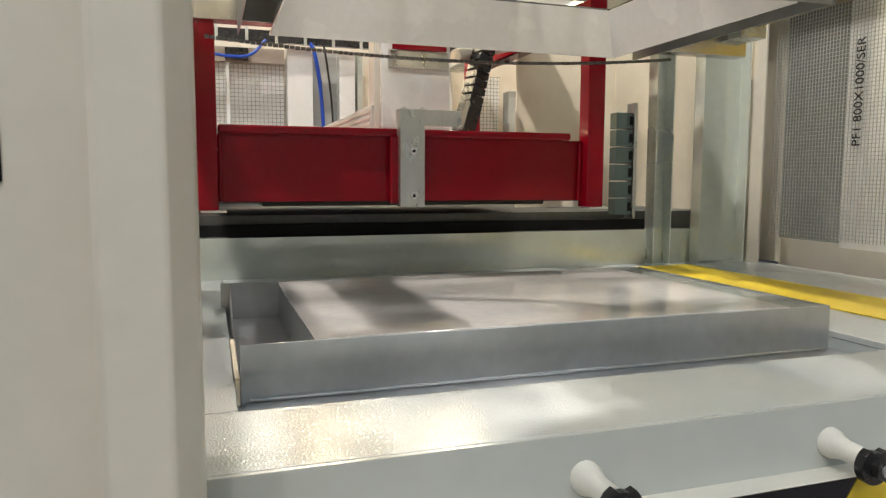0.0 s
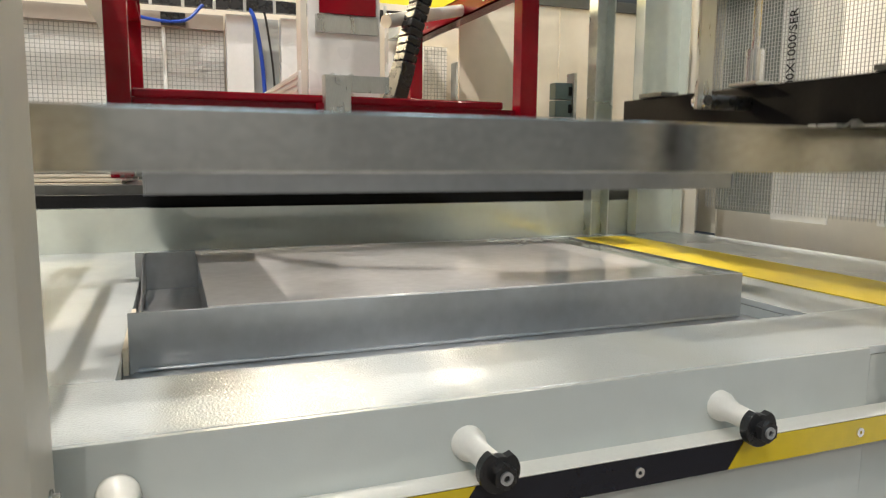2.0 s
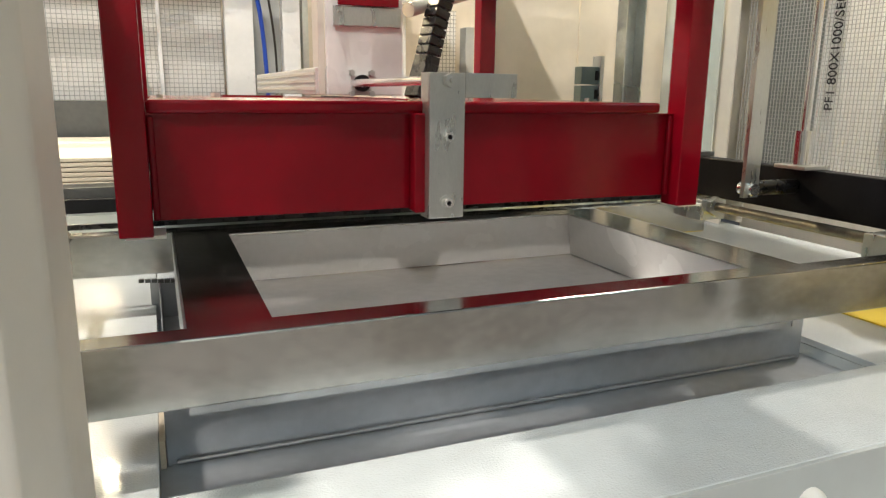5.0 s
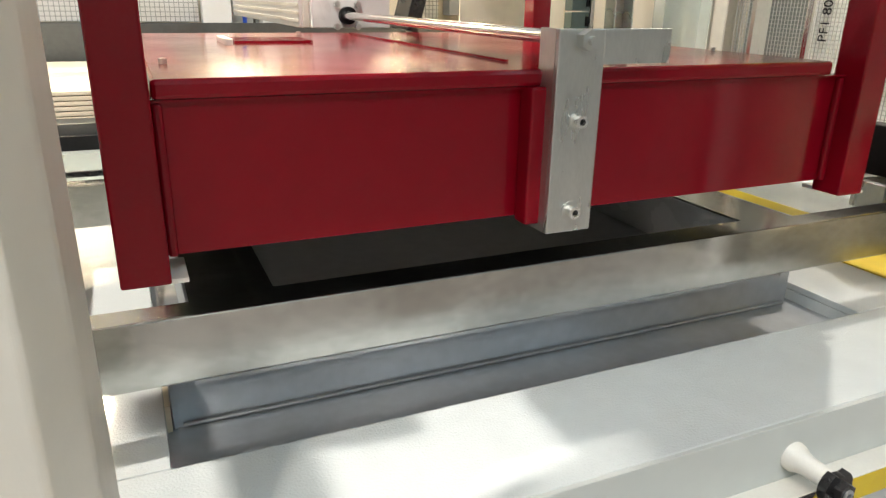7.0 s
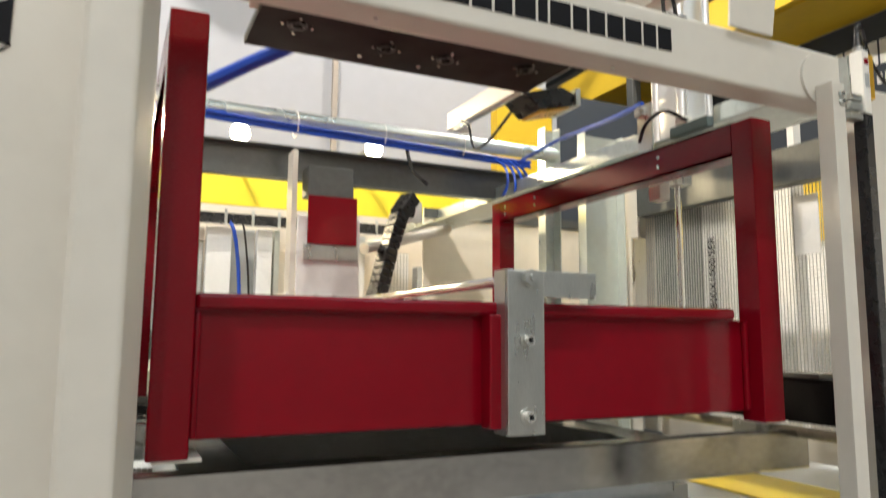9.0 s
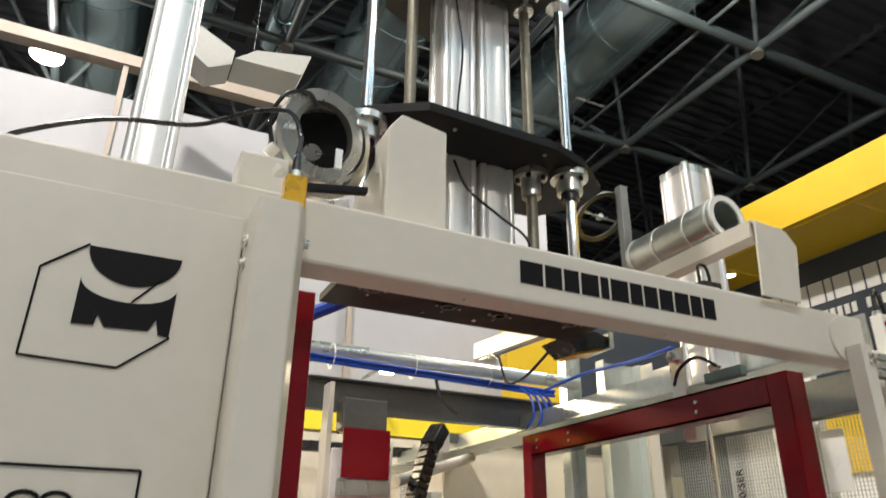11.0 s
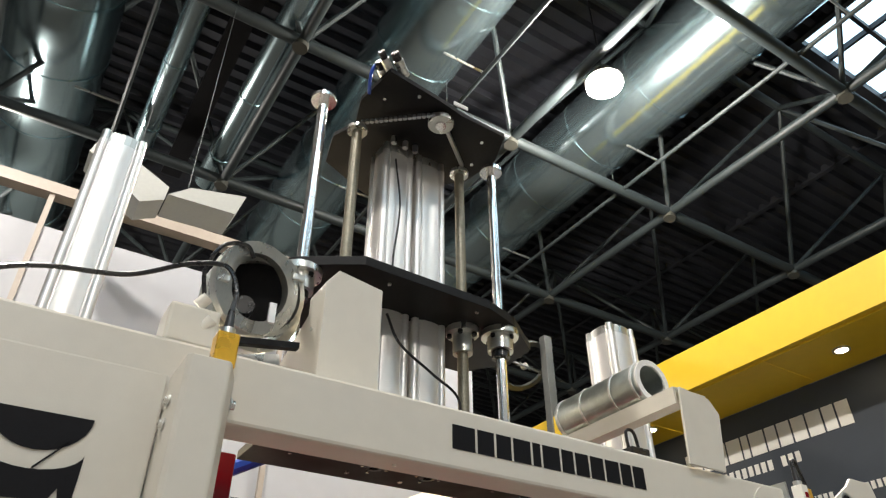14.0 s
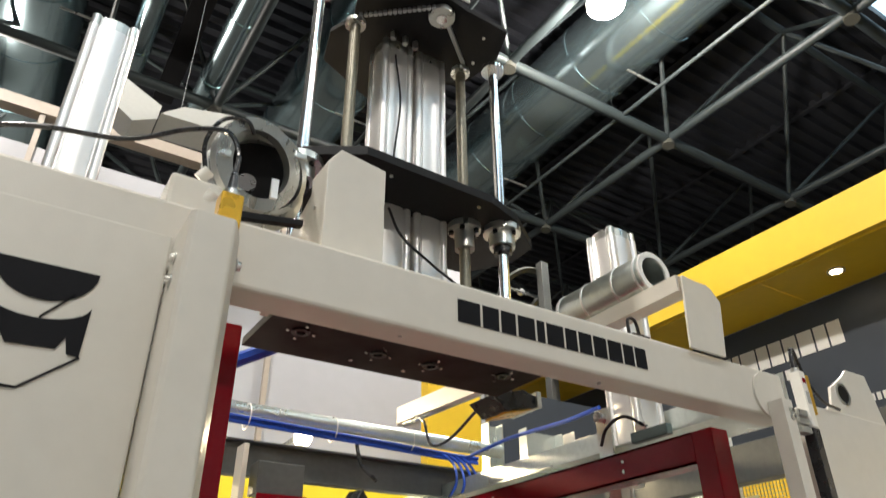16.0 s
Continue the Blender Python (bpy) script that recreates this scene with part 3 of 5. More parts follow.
def top_beam():
    b = thing("cross_beam", (0.6, 0.95, 1.905), "cream painted steel cross beam over the machine front", "beam")
    part("tube", box(-1.3, 1.52, 0.914, 0.985, 1.918, 2.028, 0.006), CREAM, b)
    part("end_boss", rod((1.45, 0.908, 1.965), (1.45, 0.9138, 1.965), 0.055, sides=40), CREAM, b)
    # the maker's name as twelve plain bars
    unit = (0.462 - 11 * 0.006) / sum(NAME_WIDTHS)
    x = 0.593
    for wd in NAME_WIDTHS:
        part("name_bar", box(x, x + unit * wd, 0.9122, 0.9136, 1.953, 1.996), INK, b)
        x += unit * wd + 0.006
    for x in (0.5, 0.95):
        part("rivet", rod((x, 0.95, 1.914), (x, 0.95, 1.9178), 0.004, sides=8), ZINC, b)
    u = thing("drive_plate", (0.73, 1.25, 2.05), "black steel mounting plate behind the cross beam", "plate")
    part("plate", box(0.38, 1.08, 1.07, 1.455, 2.05, 2.07, 0.002), BLACK, u)
    for x in (0.44, 1.0):
        part("hanger", box(x, x + 0.05, 0.986, 1.09, 2.0, 2.0495), BLACK, u)
    for x, y in ((0.46, 1.31), (0.66, 1.34), (0.80, 1.34), (0.99, 1.31)):
        part("hole_boss", ring((x, y, 2.0475), (0, 0, 1), 0.02, 0.011, 0.005), BLACK_PLASTIC, u)
        for dx, dy in ((-0.03, 0.0), (0.03, 0.0), (0.0, 0.035), (0.0, -0.035)):
            part("screw", rod((x + dx, y + dy, 2.045), (x + dx, y + dy, 2.0495), 0.004, sides=8), BOLT, u)
    for x in (0.62, 0.76):
        part("set_screw", rod((x, 1.4, 2.045), (x, 1.4, 2.0495), 0.006, sides=8), BOLT, u)
    a = thing("side_beam", (0.22, 1.8, 1.93), "cream painted longitudinal frame beam", "beam", "longitudinal beams")
    part("tube", box(0.02, 0.1, 0.99, 4.1, 1.93, 2.02, 0.004), CREAM, a)


top_beam()


# ---- moving assemblies ----
def carriage():
    """The red heater box that slides to the front on its hanging frame."""
    c = thing("heater_carriage", (0.86, 1.7, 1.26), "glossy dark red heater carriage with a steel bracket", "heater")
    yf, yb = 1.075, 2.275
    for x0, x1, y0, y1 in ((0.214, 0.272, yf, yf + 0.06), (1.438, 1.5, yf, yf + 0.06), (0.214, 0.272, yb - 0.06, yb), (1.438, 1.5, yb - 0.06, yb)):
        part("post", box(x0, x1, y0, y1, 1.256, 1.932, 0.003), RED, c)
    for x0, x1 in ((0.214, 0.272), (1.438, 1.5)):
        r = part("top_rail", box(x0, x0 + 0.006, yf + 0.06, yb - 0.06, 1.855, 1.932), RED, c)
        part("flange", box(x0, x1, yf + 0.06, yb - 0.06, 1.926, 1.932), RED, r)
        part("flange", box(x0, x1, yf + 0.06, yb - 0.06, 1.855, 1.861), RED, r)
        for y in (yf + 0.3, yf + 0.9, yb - 0.1):
            for z in (1.88, 1.906):
                part("screw", rod((x0 - 0.003, y, z), (x0, y, z), 0.005, sides=8), ZINC, r)
    yb_ = yf + 0.045
    part("front_plate", box(0.273, 1.437, yb_, yb_ + 0.004, 1.279, 1.471), RED, c)
    part("top_fold", box(0.273, 1.437, yb_ - 0.012, yb_ + 0.02, 1.4715, 1.4745), RED, c)
    for x0, x1 in ((0.273, 0.285), (1.424, 1.437)):
        part("weld_bead", box(x0, x1, yb_ - 0.012, yb_, 1.279, 1.471, 0.004), RED, c)
    part("rib", box(0.772, 0.80, yb_ - 0.035, yb_, 1.272, 1.476, 0.004), RED, c)
    part("side_plate", box(0.262, 0.271, yb_ + 0.03, yb - 0.061, 1.279, 1.471), RED, c)
    part("side_plate", box(1.44, 1.448, yb_ + 0.03, yb - 0.061, 1.279, 1.471), RED, c)
    part("back_plate", box(0.273, 1.437, yb - 0.05, yb - 0.046, 1.279, 1.471), RED, c)
    lid = part("lid", box(0.274, 1.39, yb_ - 0.02, yb - 0.12, 1.475, 1.499, 0.006), RED, c, "glossy red lid")
    part("lid_seam", box(0.80, 0.806, yb_ + 0.1, yb - 0.2, 1.4995, 1.503), RED, lid)
    for k in range(8):
        y = 1.86 - 0.018 * k
        part("louvre", box(0.46, 0.62, y, y + 0.008, 1.4995, 1.504), RED, lid)
        part("cable_tie", box(0.435, 0.45, y - 0.05, y - 0.04, 1.4995, 1.51), WHITE_PLASTIC, lid)
    for x, y in ((0.3, 1.3), (0.66, 2.05), (1.15, 1.66), (1.35, 1.35), (0.99, 1.3)):
        part("lid_screw", rod((x, y, 1.4995), (x, y, 1.507), 0.006, sides=8), ZINC, lid)
    part("heater_bank", box(0.4, 1.35, yf + 0.14, yb - 0.2, 1.262, 1.275, 0.003), HEATER, c, "dark heater bank")
    part("reflector", box(0.285, 1.44, yf + 0.06, yb - 0.1, 1.2755, 1.2785), HEATER, c)
    for x in (0.243, 1.482):
        part("slider", box(x - 0.02, x + 0.05, yf + 0.02, yf + 0.1, 1.249, 1.2555, 0.001), WHITE_PLASTIC, c)
    # bracket with its angle arm
    b = part("bracket", box(0.795, 0.872, 1.061, 1.069, 1.263, 1.556, 0.002), ZINC, c, "zinc-plated push bracket")
    part("bracket_arm", box(0.8725, 0.99, 1.063, 1.069, 1.507, 1.556, 0.001), ZINC, b)
    part("bracket_edge", box(0.795, 0.801, 1.0695, 1.11, 1.263, 1.556), ZINC, b)
    for z in (1.296, 1.43):
        s = part("socket_bolt", ring((0.834, 1.053, z), (0, 1, 0), 0.0095, 0.005, 0.014, sides=14), BOLT, b, "bright socket-head bolt", True)
        # Socket recess darkened with a black plug, as shade.
        part("socket", rod((0.834, 1.0515, z), (0.834, 1.058, z), 0.0049, sides=6), BLACK, s)
        part("washer", ring((0.834, 1.0598, z), (0, 1, 0), 0.0155, 0.009, 0.002, sides=16), ZINC, s)
    nut = part("hex_nut", rod((0.836, 1.044, 1.541), (0.836, 1.0605, 1.541), 0.015, sides=6), ZINC, b)
    part("stud", rod((0.836, 1.036, 1.541), (0.836, 1.044, 1.541), 0.0065, sides=12), ZINC, nut)
    part("piston_rod", rod((0.836, 1.07, 1.541), (0.836, 2.48, 1.541), 0.0105, sides=16), CHROME, c, "polished piston rod", True)
    return c


CARRIAGE = carriage()


def clamp():
    """The clamp frame with its steel bars, window plate and white sleeve."""
    c = thing("clamp_press", (0.9, 1.7, 1.04), "steel clamp frame with a white sleeve window", "clamp frame")
    part("front_bar", box(-0.1, 1.84, 1.288, 1.338, 1.101, 1.198, 0.003), STEEL, c, "brushed steel front bar")
    bm = bmesh.new()
    for k in range(12, 110):
        x = 0.03 + 0.0143 * k
        s = (x - 0.8) / 0.77
        z = 1.042 + 0.042 * s * s
        box(x, x + 0.012, 2.118, 2.118 + (0.008 if k % 2 else 0.012), z, z + 0.008, bm=bm)
    part("drive_chain", bm, GALV_DARK, c, "slack dark roller chain")
    part("rear_bar", box(-0.1, 1.84, 2.06, 2.11, 1.101, 1.198, 0.003), STEEL, c)
    part("left_bar", box(-0.15, -0.1, 1.288, 2.11, 1.101, 1.198, 0.003), STEEL, c)
    wl, wr, wf, wb = 0.402, 1.30, 1.352, 2.0
    part("window_plate", box(0.285, wl, 1.3385, 2.0595, 1.192, 1.196), STEEL, c)
    part("window_plate", box(wr, 1.42, 1.3385, 2.0595, 1.192, 1.196), STEEL, c)
    part("window_plate", box(wl, wr, 1.3385, wf, 1.192, 1.196), STEEL, c)
    part("window_plate", box(wl, wr, wb, 2.0595, 1.192, 1.196), STEEL, c)
    part("plate_skirt", box(0.281, 0.2845, 1.3385, 2.0595, 1.067, 1.196), DULL_STEEL, c)
    part("plate_skirt", box(1.4205, 1.424, 1.3385, 2.0595, 1.067, 1.196), DULL_STEEL, c)
    part("plate_skirt", box(0.285, 1.42, 1.341, 1.3445, 1.067, 1.1915), DULL_STEEL, c)
    # sleeve: four white walls that flare towards the bottom
    bl, br, bf, bb, zt, zb, w = 0.36, 1.345, 1.36, 2.045, 1.1915, 1.069, 0.004
    top = [(wl, wf), (wr, wf), (wr, wb), (wl, wb)]
    low = [(bl, bf), (br, bf), (br, bb), (bl, bb)]
    for k in range(4):
        bm = bmesh.new()
        a, b = k, (k + 1) % 4
        nrm = Vector((top[a][1] - top[b][1], top[b][0] - top[a][0], 0)).normalized() * -w
        vs = [Vector((*top[a], zt)), Vector((*top[b], zt)), Vector((*low[b], zb)), Vector((*low[a], zb))]
        inner = [bm.verts.new(v) for v in vs]
        outer = [bm.verts.new(v + nrm) for v in vs]
        bm.faces.new(inner)
        bm.faces.new(outer[::-1])
        for i in range(4):
            bm.faces.new((inner[i], outer[i], outer[(i + 1) % 4], inner[(i + 1) % 4]))
        bmesh.ops.recalc_face_normals(bm, faces=bm.faces)
        part("sleeve_wall", bm, SHEET_WHITE, c, "white sleeve wall")
    # side arm, tie rod and brackets
    part("side_arm", box(1.84, 1.89, 0.99, 2.33, 1.213, 1.33, 0.003), BLACK, c, "black steel side arm")
    for y in (2.03, 1.42):
        part("arm_block", box(1.765, 1.86, y - 0.03, y + 0.05, 1.15, 1.212, 0.002), ZINC, c)
        part("nut", rod((1.81, y - 0.05, 1.192), (1.81, y - 0.031, 1.192), 0.03, sides=6), ZINC, c)
    part("tie_rod", rod((1.81, 0.95, 1.192), (1.81, 2.1, 1.192), 0.014), BRASS, c, "dull yellow tie rod", True)
    for y in (2.17, 1.3):
        part("arm_pad", box(1.83, 1.9, y - 0.06, y + 0.06, 1.3305, 1.345, 0.002), GALV_DARK, c)
    part("link_bar", box(1.648, 1.695, 1.725, 1.737, 1.262, 1.75), ZINC, c, "flat steel link")
    p = part("pivot", rod((1.672, 1.712, 1.283), (1.672, 1.76, 1.283), 0.016), CHROME, c, smooth=True)
    part("bush", rod((1.69, 1.745, 1.283), (1.84, 1.745, 1.283), 0.02), BLACK_PLASTIC, p, smooth=True)
    part("rod_eye", rod((1.852, 1.74, 1.331), (1.852, 1.74, 1.43), 0.024), CHROME, c, smooth=True)
    part("eye_flange", box(1.81, 1.9, 1.69, 1.79, 1.3305, 1.34, 0.001), ZINC, c)
    part("lift_rod", rod((1.852, 1.74, 1.43), (1.852, 1.74, 1.96), 0.011), CHROME, c, "bright lift rod", True)
    part("left_arm", box(-0.09, -0.04, 0.99, 2.33, 1.213, 1.33, 0.003), BLACK, c, "black steel side arm")
    part("tie_rod", rod((0.06, 0.95, 1.192), (0.06, 2.1, 1.192), 0.014), BRASS, c, "dull yellow tie rod", True)
    for y in (2.03,):
        part("arm_block", box(-0.06, 0.06, y - 0.03, y + 0.05, 1.15, 1.212, 0.002), ZINC, c)
    part("chain", box(-0.05, 1.9, 2.13, 2.142, 1.2, 1.212), BLACK_PLASTIC, c, "drive chain")
    return c


CLAMP = clamp()


# ---- static machinery behind and beside ----
def push_cylinder():
    p = thing("push_cylinder", (0.85, 2.45, 1.505), "white cylinder mount with a red cover plate", "cylinder")
    part("body_profile", box(0.705, 0.80, 2.445, 3.7, 1.507, 1.585, 0.003), ALU, p)
    for z in (1.525, 1.546, 1.567):
        part("groove_lip", box(0.702, 0.7048, 2.445, 3.7, z - 0.004, z + 0.004), CREAM, p)
    part("mount_plate", box(0.735, 0.965, 2.42, 2.44, 1.507, 1.86, 0.003), WHITE_PAINT, p)
    part("upper_plate", box(0.755, 0.955, 2.405, 2.4195, 1.70, 1.755, 0.002), ZINC, p)
    part("cover_plate", box(0.765, 0.945, 2.395, 2.4045, 1.756, 1.93, 0.002), RED, p)
    part("hood", box(0.765, 0.935, 2.41, 2.5, 1.931, 2.04, 0.003), GALV_DARK, p)
    part("side_column", box(0.715, 0.7345, 2.44, 2.52, 1.507, 2.1, 0.002), CREAM, p)
    part("barrel", rod((0.836, 2.442, 1.541), (0.836, 3.8, 1.541), 0.033, sides=20), ALU, p, smooth=True)
    part("gland", ring((0.836, 2.41, 1.541), (0, 1, 0), 0.024, 0.0115, 0.02), BLACK, p, smooth=True)
    for dx in (-0.03, 0.03):
        for dz in (-0.03, 0.03):
            part("tie_nut", rod((0.836 + dx, 2.405, 1.541 + dz), (0.836 + dx, 2.4195, 1.541 + dz), 0.009, sides=6), ZINC, p)
    e = thing("energy_chain", (1.0, 2.5, 1.51), "black plastic energy chain running up to the frame", "cable chain")
    pts = [(1.02, 2.44, 1.51), (1.05, 2.45, 1.6), (1.09, 2.46, 1.75), (1.14, 2.47, 1.9), (1.2, 2.5, 1.98)]
    for k in range(22):
        t = k / 22 * 4
        i = min(int(t), 3)
        c = Vector(pts[i]).lerp(Vector(pts[i + 1]), t - i)
        bm = box(-0.034, 0.034, -0.026, 0.026, -0.0125, 0.0125, 0.003)
        d = (Vector(pts[i + 1]) - Vector(pts[i])).normalized()
        bmesh.ops.transform(bm, verts=bm.verts, matrix=Matrix.Translation(c) @ d.to_track_quat("Z", "Y").to_matrix().to_4x4())
        part("link", bm, BLACK_PLASTIC, e)
    s = thing("support_arm", (1.3, 2.6, 1.8), "cream tubular support arm with a roller", "arm")
    part("tube", rod((1.0, 2.47, 1.76), (1.55, 2.9, 1.93), 0.022), CREAM, s, smooth=True)
    part("head", box(1.2, 1.3, 2.62, 2.66, 1.9, 1.985, 0.004), WHITE_PAINT, s)
    part("roller", rod((1.18, 2.58, 1.94), (1.24, 2.58, 1.94), 0.03), BLACK_PLASTIC, s, smooth=True)


push_cylinder()


def right_side():
    """Columns, side beam, mesh guard and clear sheet on the far side of the table."""
    for n, (x0, x1, y0, y1, m) in enumerate(((1.92, 2.005, 2.64, 2.70, GALV), (2.13, 2.36, 2.62, 2.68, SILL), (2.38, 2.5, 2.56, 2.68, CREAM))):
        c = thing("column", ((x0 + x1) / 2, (y0 + y1) / 2, 1.0), "galvanised steel column at the rear corner of the table", "column", "rear columns")
        part("web", box(x0, x1, y1 - 0.006, y1, 1.003, 2.4), m, c)
        part("flange", box(x0, x0 + 0.006, y0, y1 - 0.0065, 1.003, 2.4), m, c)
        part("flange", box(x1 - 0.006, x1, y0, y1 - 0.0065, 1.003, 2.4), m, c)
        if n == 1:
            for z in (1.2, 1.35, 1.48, 1.64, 1.8):
                part("bolt_head", rod((x0 + 0.02, y1 - 0.014, z), (x0 + 0.02, y1 - 0.006, z), 0.007, sides=8), ZINC, c)
    b = thing("side_beam", (1.52, 2.2, 1.96), "galvanised longitudinal beam carrying the carriage rail", "beam", "longitudinal beams")
    part("web", box(1.672, 1.678, 1.0, 4.1, 1.965, 2.09), GALV, b)
    part("flange", box(1.49, 1.6715, 1.0, 4.1, 1.965, 1.971), GALV, b)
    pl = part("hanger_plate", box(1.478, 1.484, 1.44, 1.5, 1.93, 2.085, 0.001), ZINC, b, "zinc hanger plate with a bolt")
    part("hanger_bolt", rod((1.455, 1.47, 2.058), (1.4778, 1.47, 2.058), 0.017, sides=6), CHROME, pl)
    part("rail_clip", box(1.60, 1.64, 1.55, 1.6, 1.84, 1.96, 0.004), WHITE_PLASTIC, b)
    v = thing("valve_block", (1.5, 1.3, 1.95), "grey pneumatic valve block with black hoses", "valve")
    part("body", box(1.465, 1.4885, 1.23, 1.36, 1.955, 1.985, 0.003), GREEN_GREY, v)
    part("cap", box(1.465, 1.488, 1.3, 1.34, 1.986, 2.005, 0.003), WHITE_PLASTIC, v)
    part("hose", hose([(1.47, 1.3, 1.99), (1.45, 1.36, 2.03), (1.44, 1.42, 2.01), (1.45, 1.46, 1.97)], 0.005), BLACK_PLASTIC, v, smooth=True)
    o = thing("outer_beam", (2.2, 2.0, 1.9), "grey steel outer frame beam", "beam", "longitudinal beams")
    part("tube", box(2.38, 2.44, 1.0, 2.56, 2.0, 2.14, 0.003), GALV_DARK, o)
    lift = thing("lift_cylinder", (1.852, 1.74, 1.95), "bright pneumatic lift cylinder on the side beam", "cylinder")
    part("barrel", rod((1.852, 1.74, 1.98), (1.852, 1.74, 2.75), 0.028), ALU, lift, smooth=True)
    part("end_cap", box(1.82, 1.885, 1.708, 1.772, 1.94, 1.98, 0.003), ZINC, lift)
    t = thing("terminal_strip", (1.87, 2.75, 1.2), "vertical strip of grey terminal blocks", "terminal block")
    part("carrier", box(1.86, 1.875, 2.705, 2.76, 1.19, 1.66), ZINC, t)
    for k in range(6):
        blk = part("block", box(1.78, 1.858, 2.71, 2.76, 1.205 + 0.07 * k, 1.27 + 0.07 * k, 0.002), GREEN_GREY, t)
        part("port", box(1.84, 1.855, 2.706, 2.7095, 1.22 + 0.07 * k, 1.255 + 0.07 * k), BLACK, blk)
    w = thing("rear_cladding", (2.0, 3.3, 1.0), "cream rear cladding sheet behind the columns", "panel")
    for x0 in (1.6, 2.134, 2.668):
        part("sheet", box(x0, x0 + 0.53, 3.3, 3.31, 1.0, 2.1), CREAM_BOARD, w)
    part("trim", box(1.6, 3.2, 3.285, 3.298, 2.05, 2.1), GALV_DARK, w)
    # mesh guard
    g = thing("mesh_guard", (2.6, 1.7, 1.0), "white painted wire mesh guard along the side", "guard", "mesh guards")
    part("base_panel", box(2.55, 2.56, 0.9, 2.62, 0.9, 1.12), CREAM, g)
    part("post", box(2.545, 2.585, 1.83, 1.86, 1.1, 2.4), WHITE_PAINT, g)
    bm = bmesh.new()
    y = 0.9
    while y < 2.57:
        box(2.44, 2.4432, y, y + 0.0016, 1.12, 2.1, bm=bm)
        y += 0.0145
    z = 1.13
    while z < 2.1:
        box(2.4433, 2.446, 0.9, 2.57, z, z + 0.0016, bm=bm)
        z += 0.0145
    tagged(part("wire_mesh", bm, WIRE, g, "fine square wire mesh"), kind="stuff")
    bk = thing("guard_backing", (2.9, 1.7, 0), "white stand wall beyond the mesh guard", "partition", kind="structure")
    part("board", box(2.95, 3.0, -0.5, 2.55, 0, 2.2), STAND_WHITE, bk)
    part("yellow_edge", box(2.93, 2.949, 0.3, 2.1, 1.86, 2.19), YELLOW_BOARD, bk)
    s = thing("sign_plate", (2.5, 2.1, 1.1), "translucent sheet with the printed machine size", "sign")
    part("sheet", box(2.455, 2.46, 1.98, 2.22, 1.095, 2.2), FROST, s)
    part("frame", box(2.453, 2.463, 2.22, 2.228, 1.095, 2.2), WHITE_PAINT, s)
    part("sheet", box(2.47, 2.474, 2.24, 2.54, 1.11, 2.1), FROST_GREY, s)
    part("grille", box(2.434, 2.4385, 1.66, 1.76, 1.74, 1.96), WHITE_PAINT, s)
    for o in s.children:
        if o.name.startswith("sheet"):
            o.visible_shadow = False
    cu = bpy.data.curves.new("size_text", "FONT")
    cu.body, cu.size, cu.extrude = "PF1 800X1000/SER", 0.05, 0.0005
    cu.materials.append(INK)
    tx = new("printed_text", cu)
    tx.parent = s
    tx.matrix_local = Matrix.Translation(Vector((2.4375, 2.15, 1.47)) - BASE[s.name]) @ Matrix(((0, 0, -1, 0), (0, 1, 0, 0), (1, 0, 0, 0), (0, 0, 0, 1))).to_4x4()


right_side()


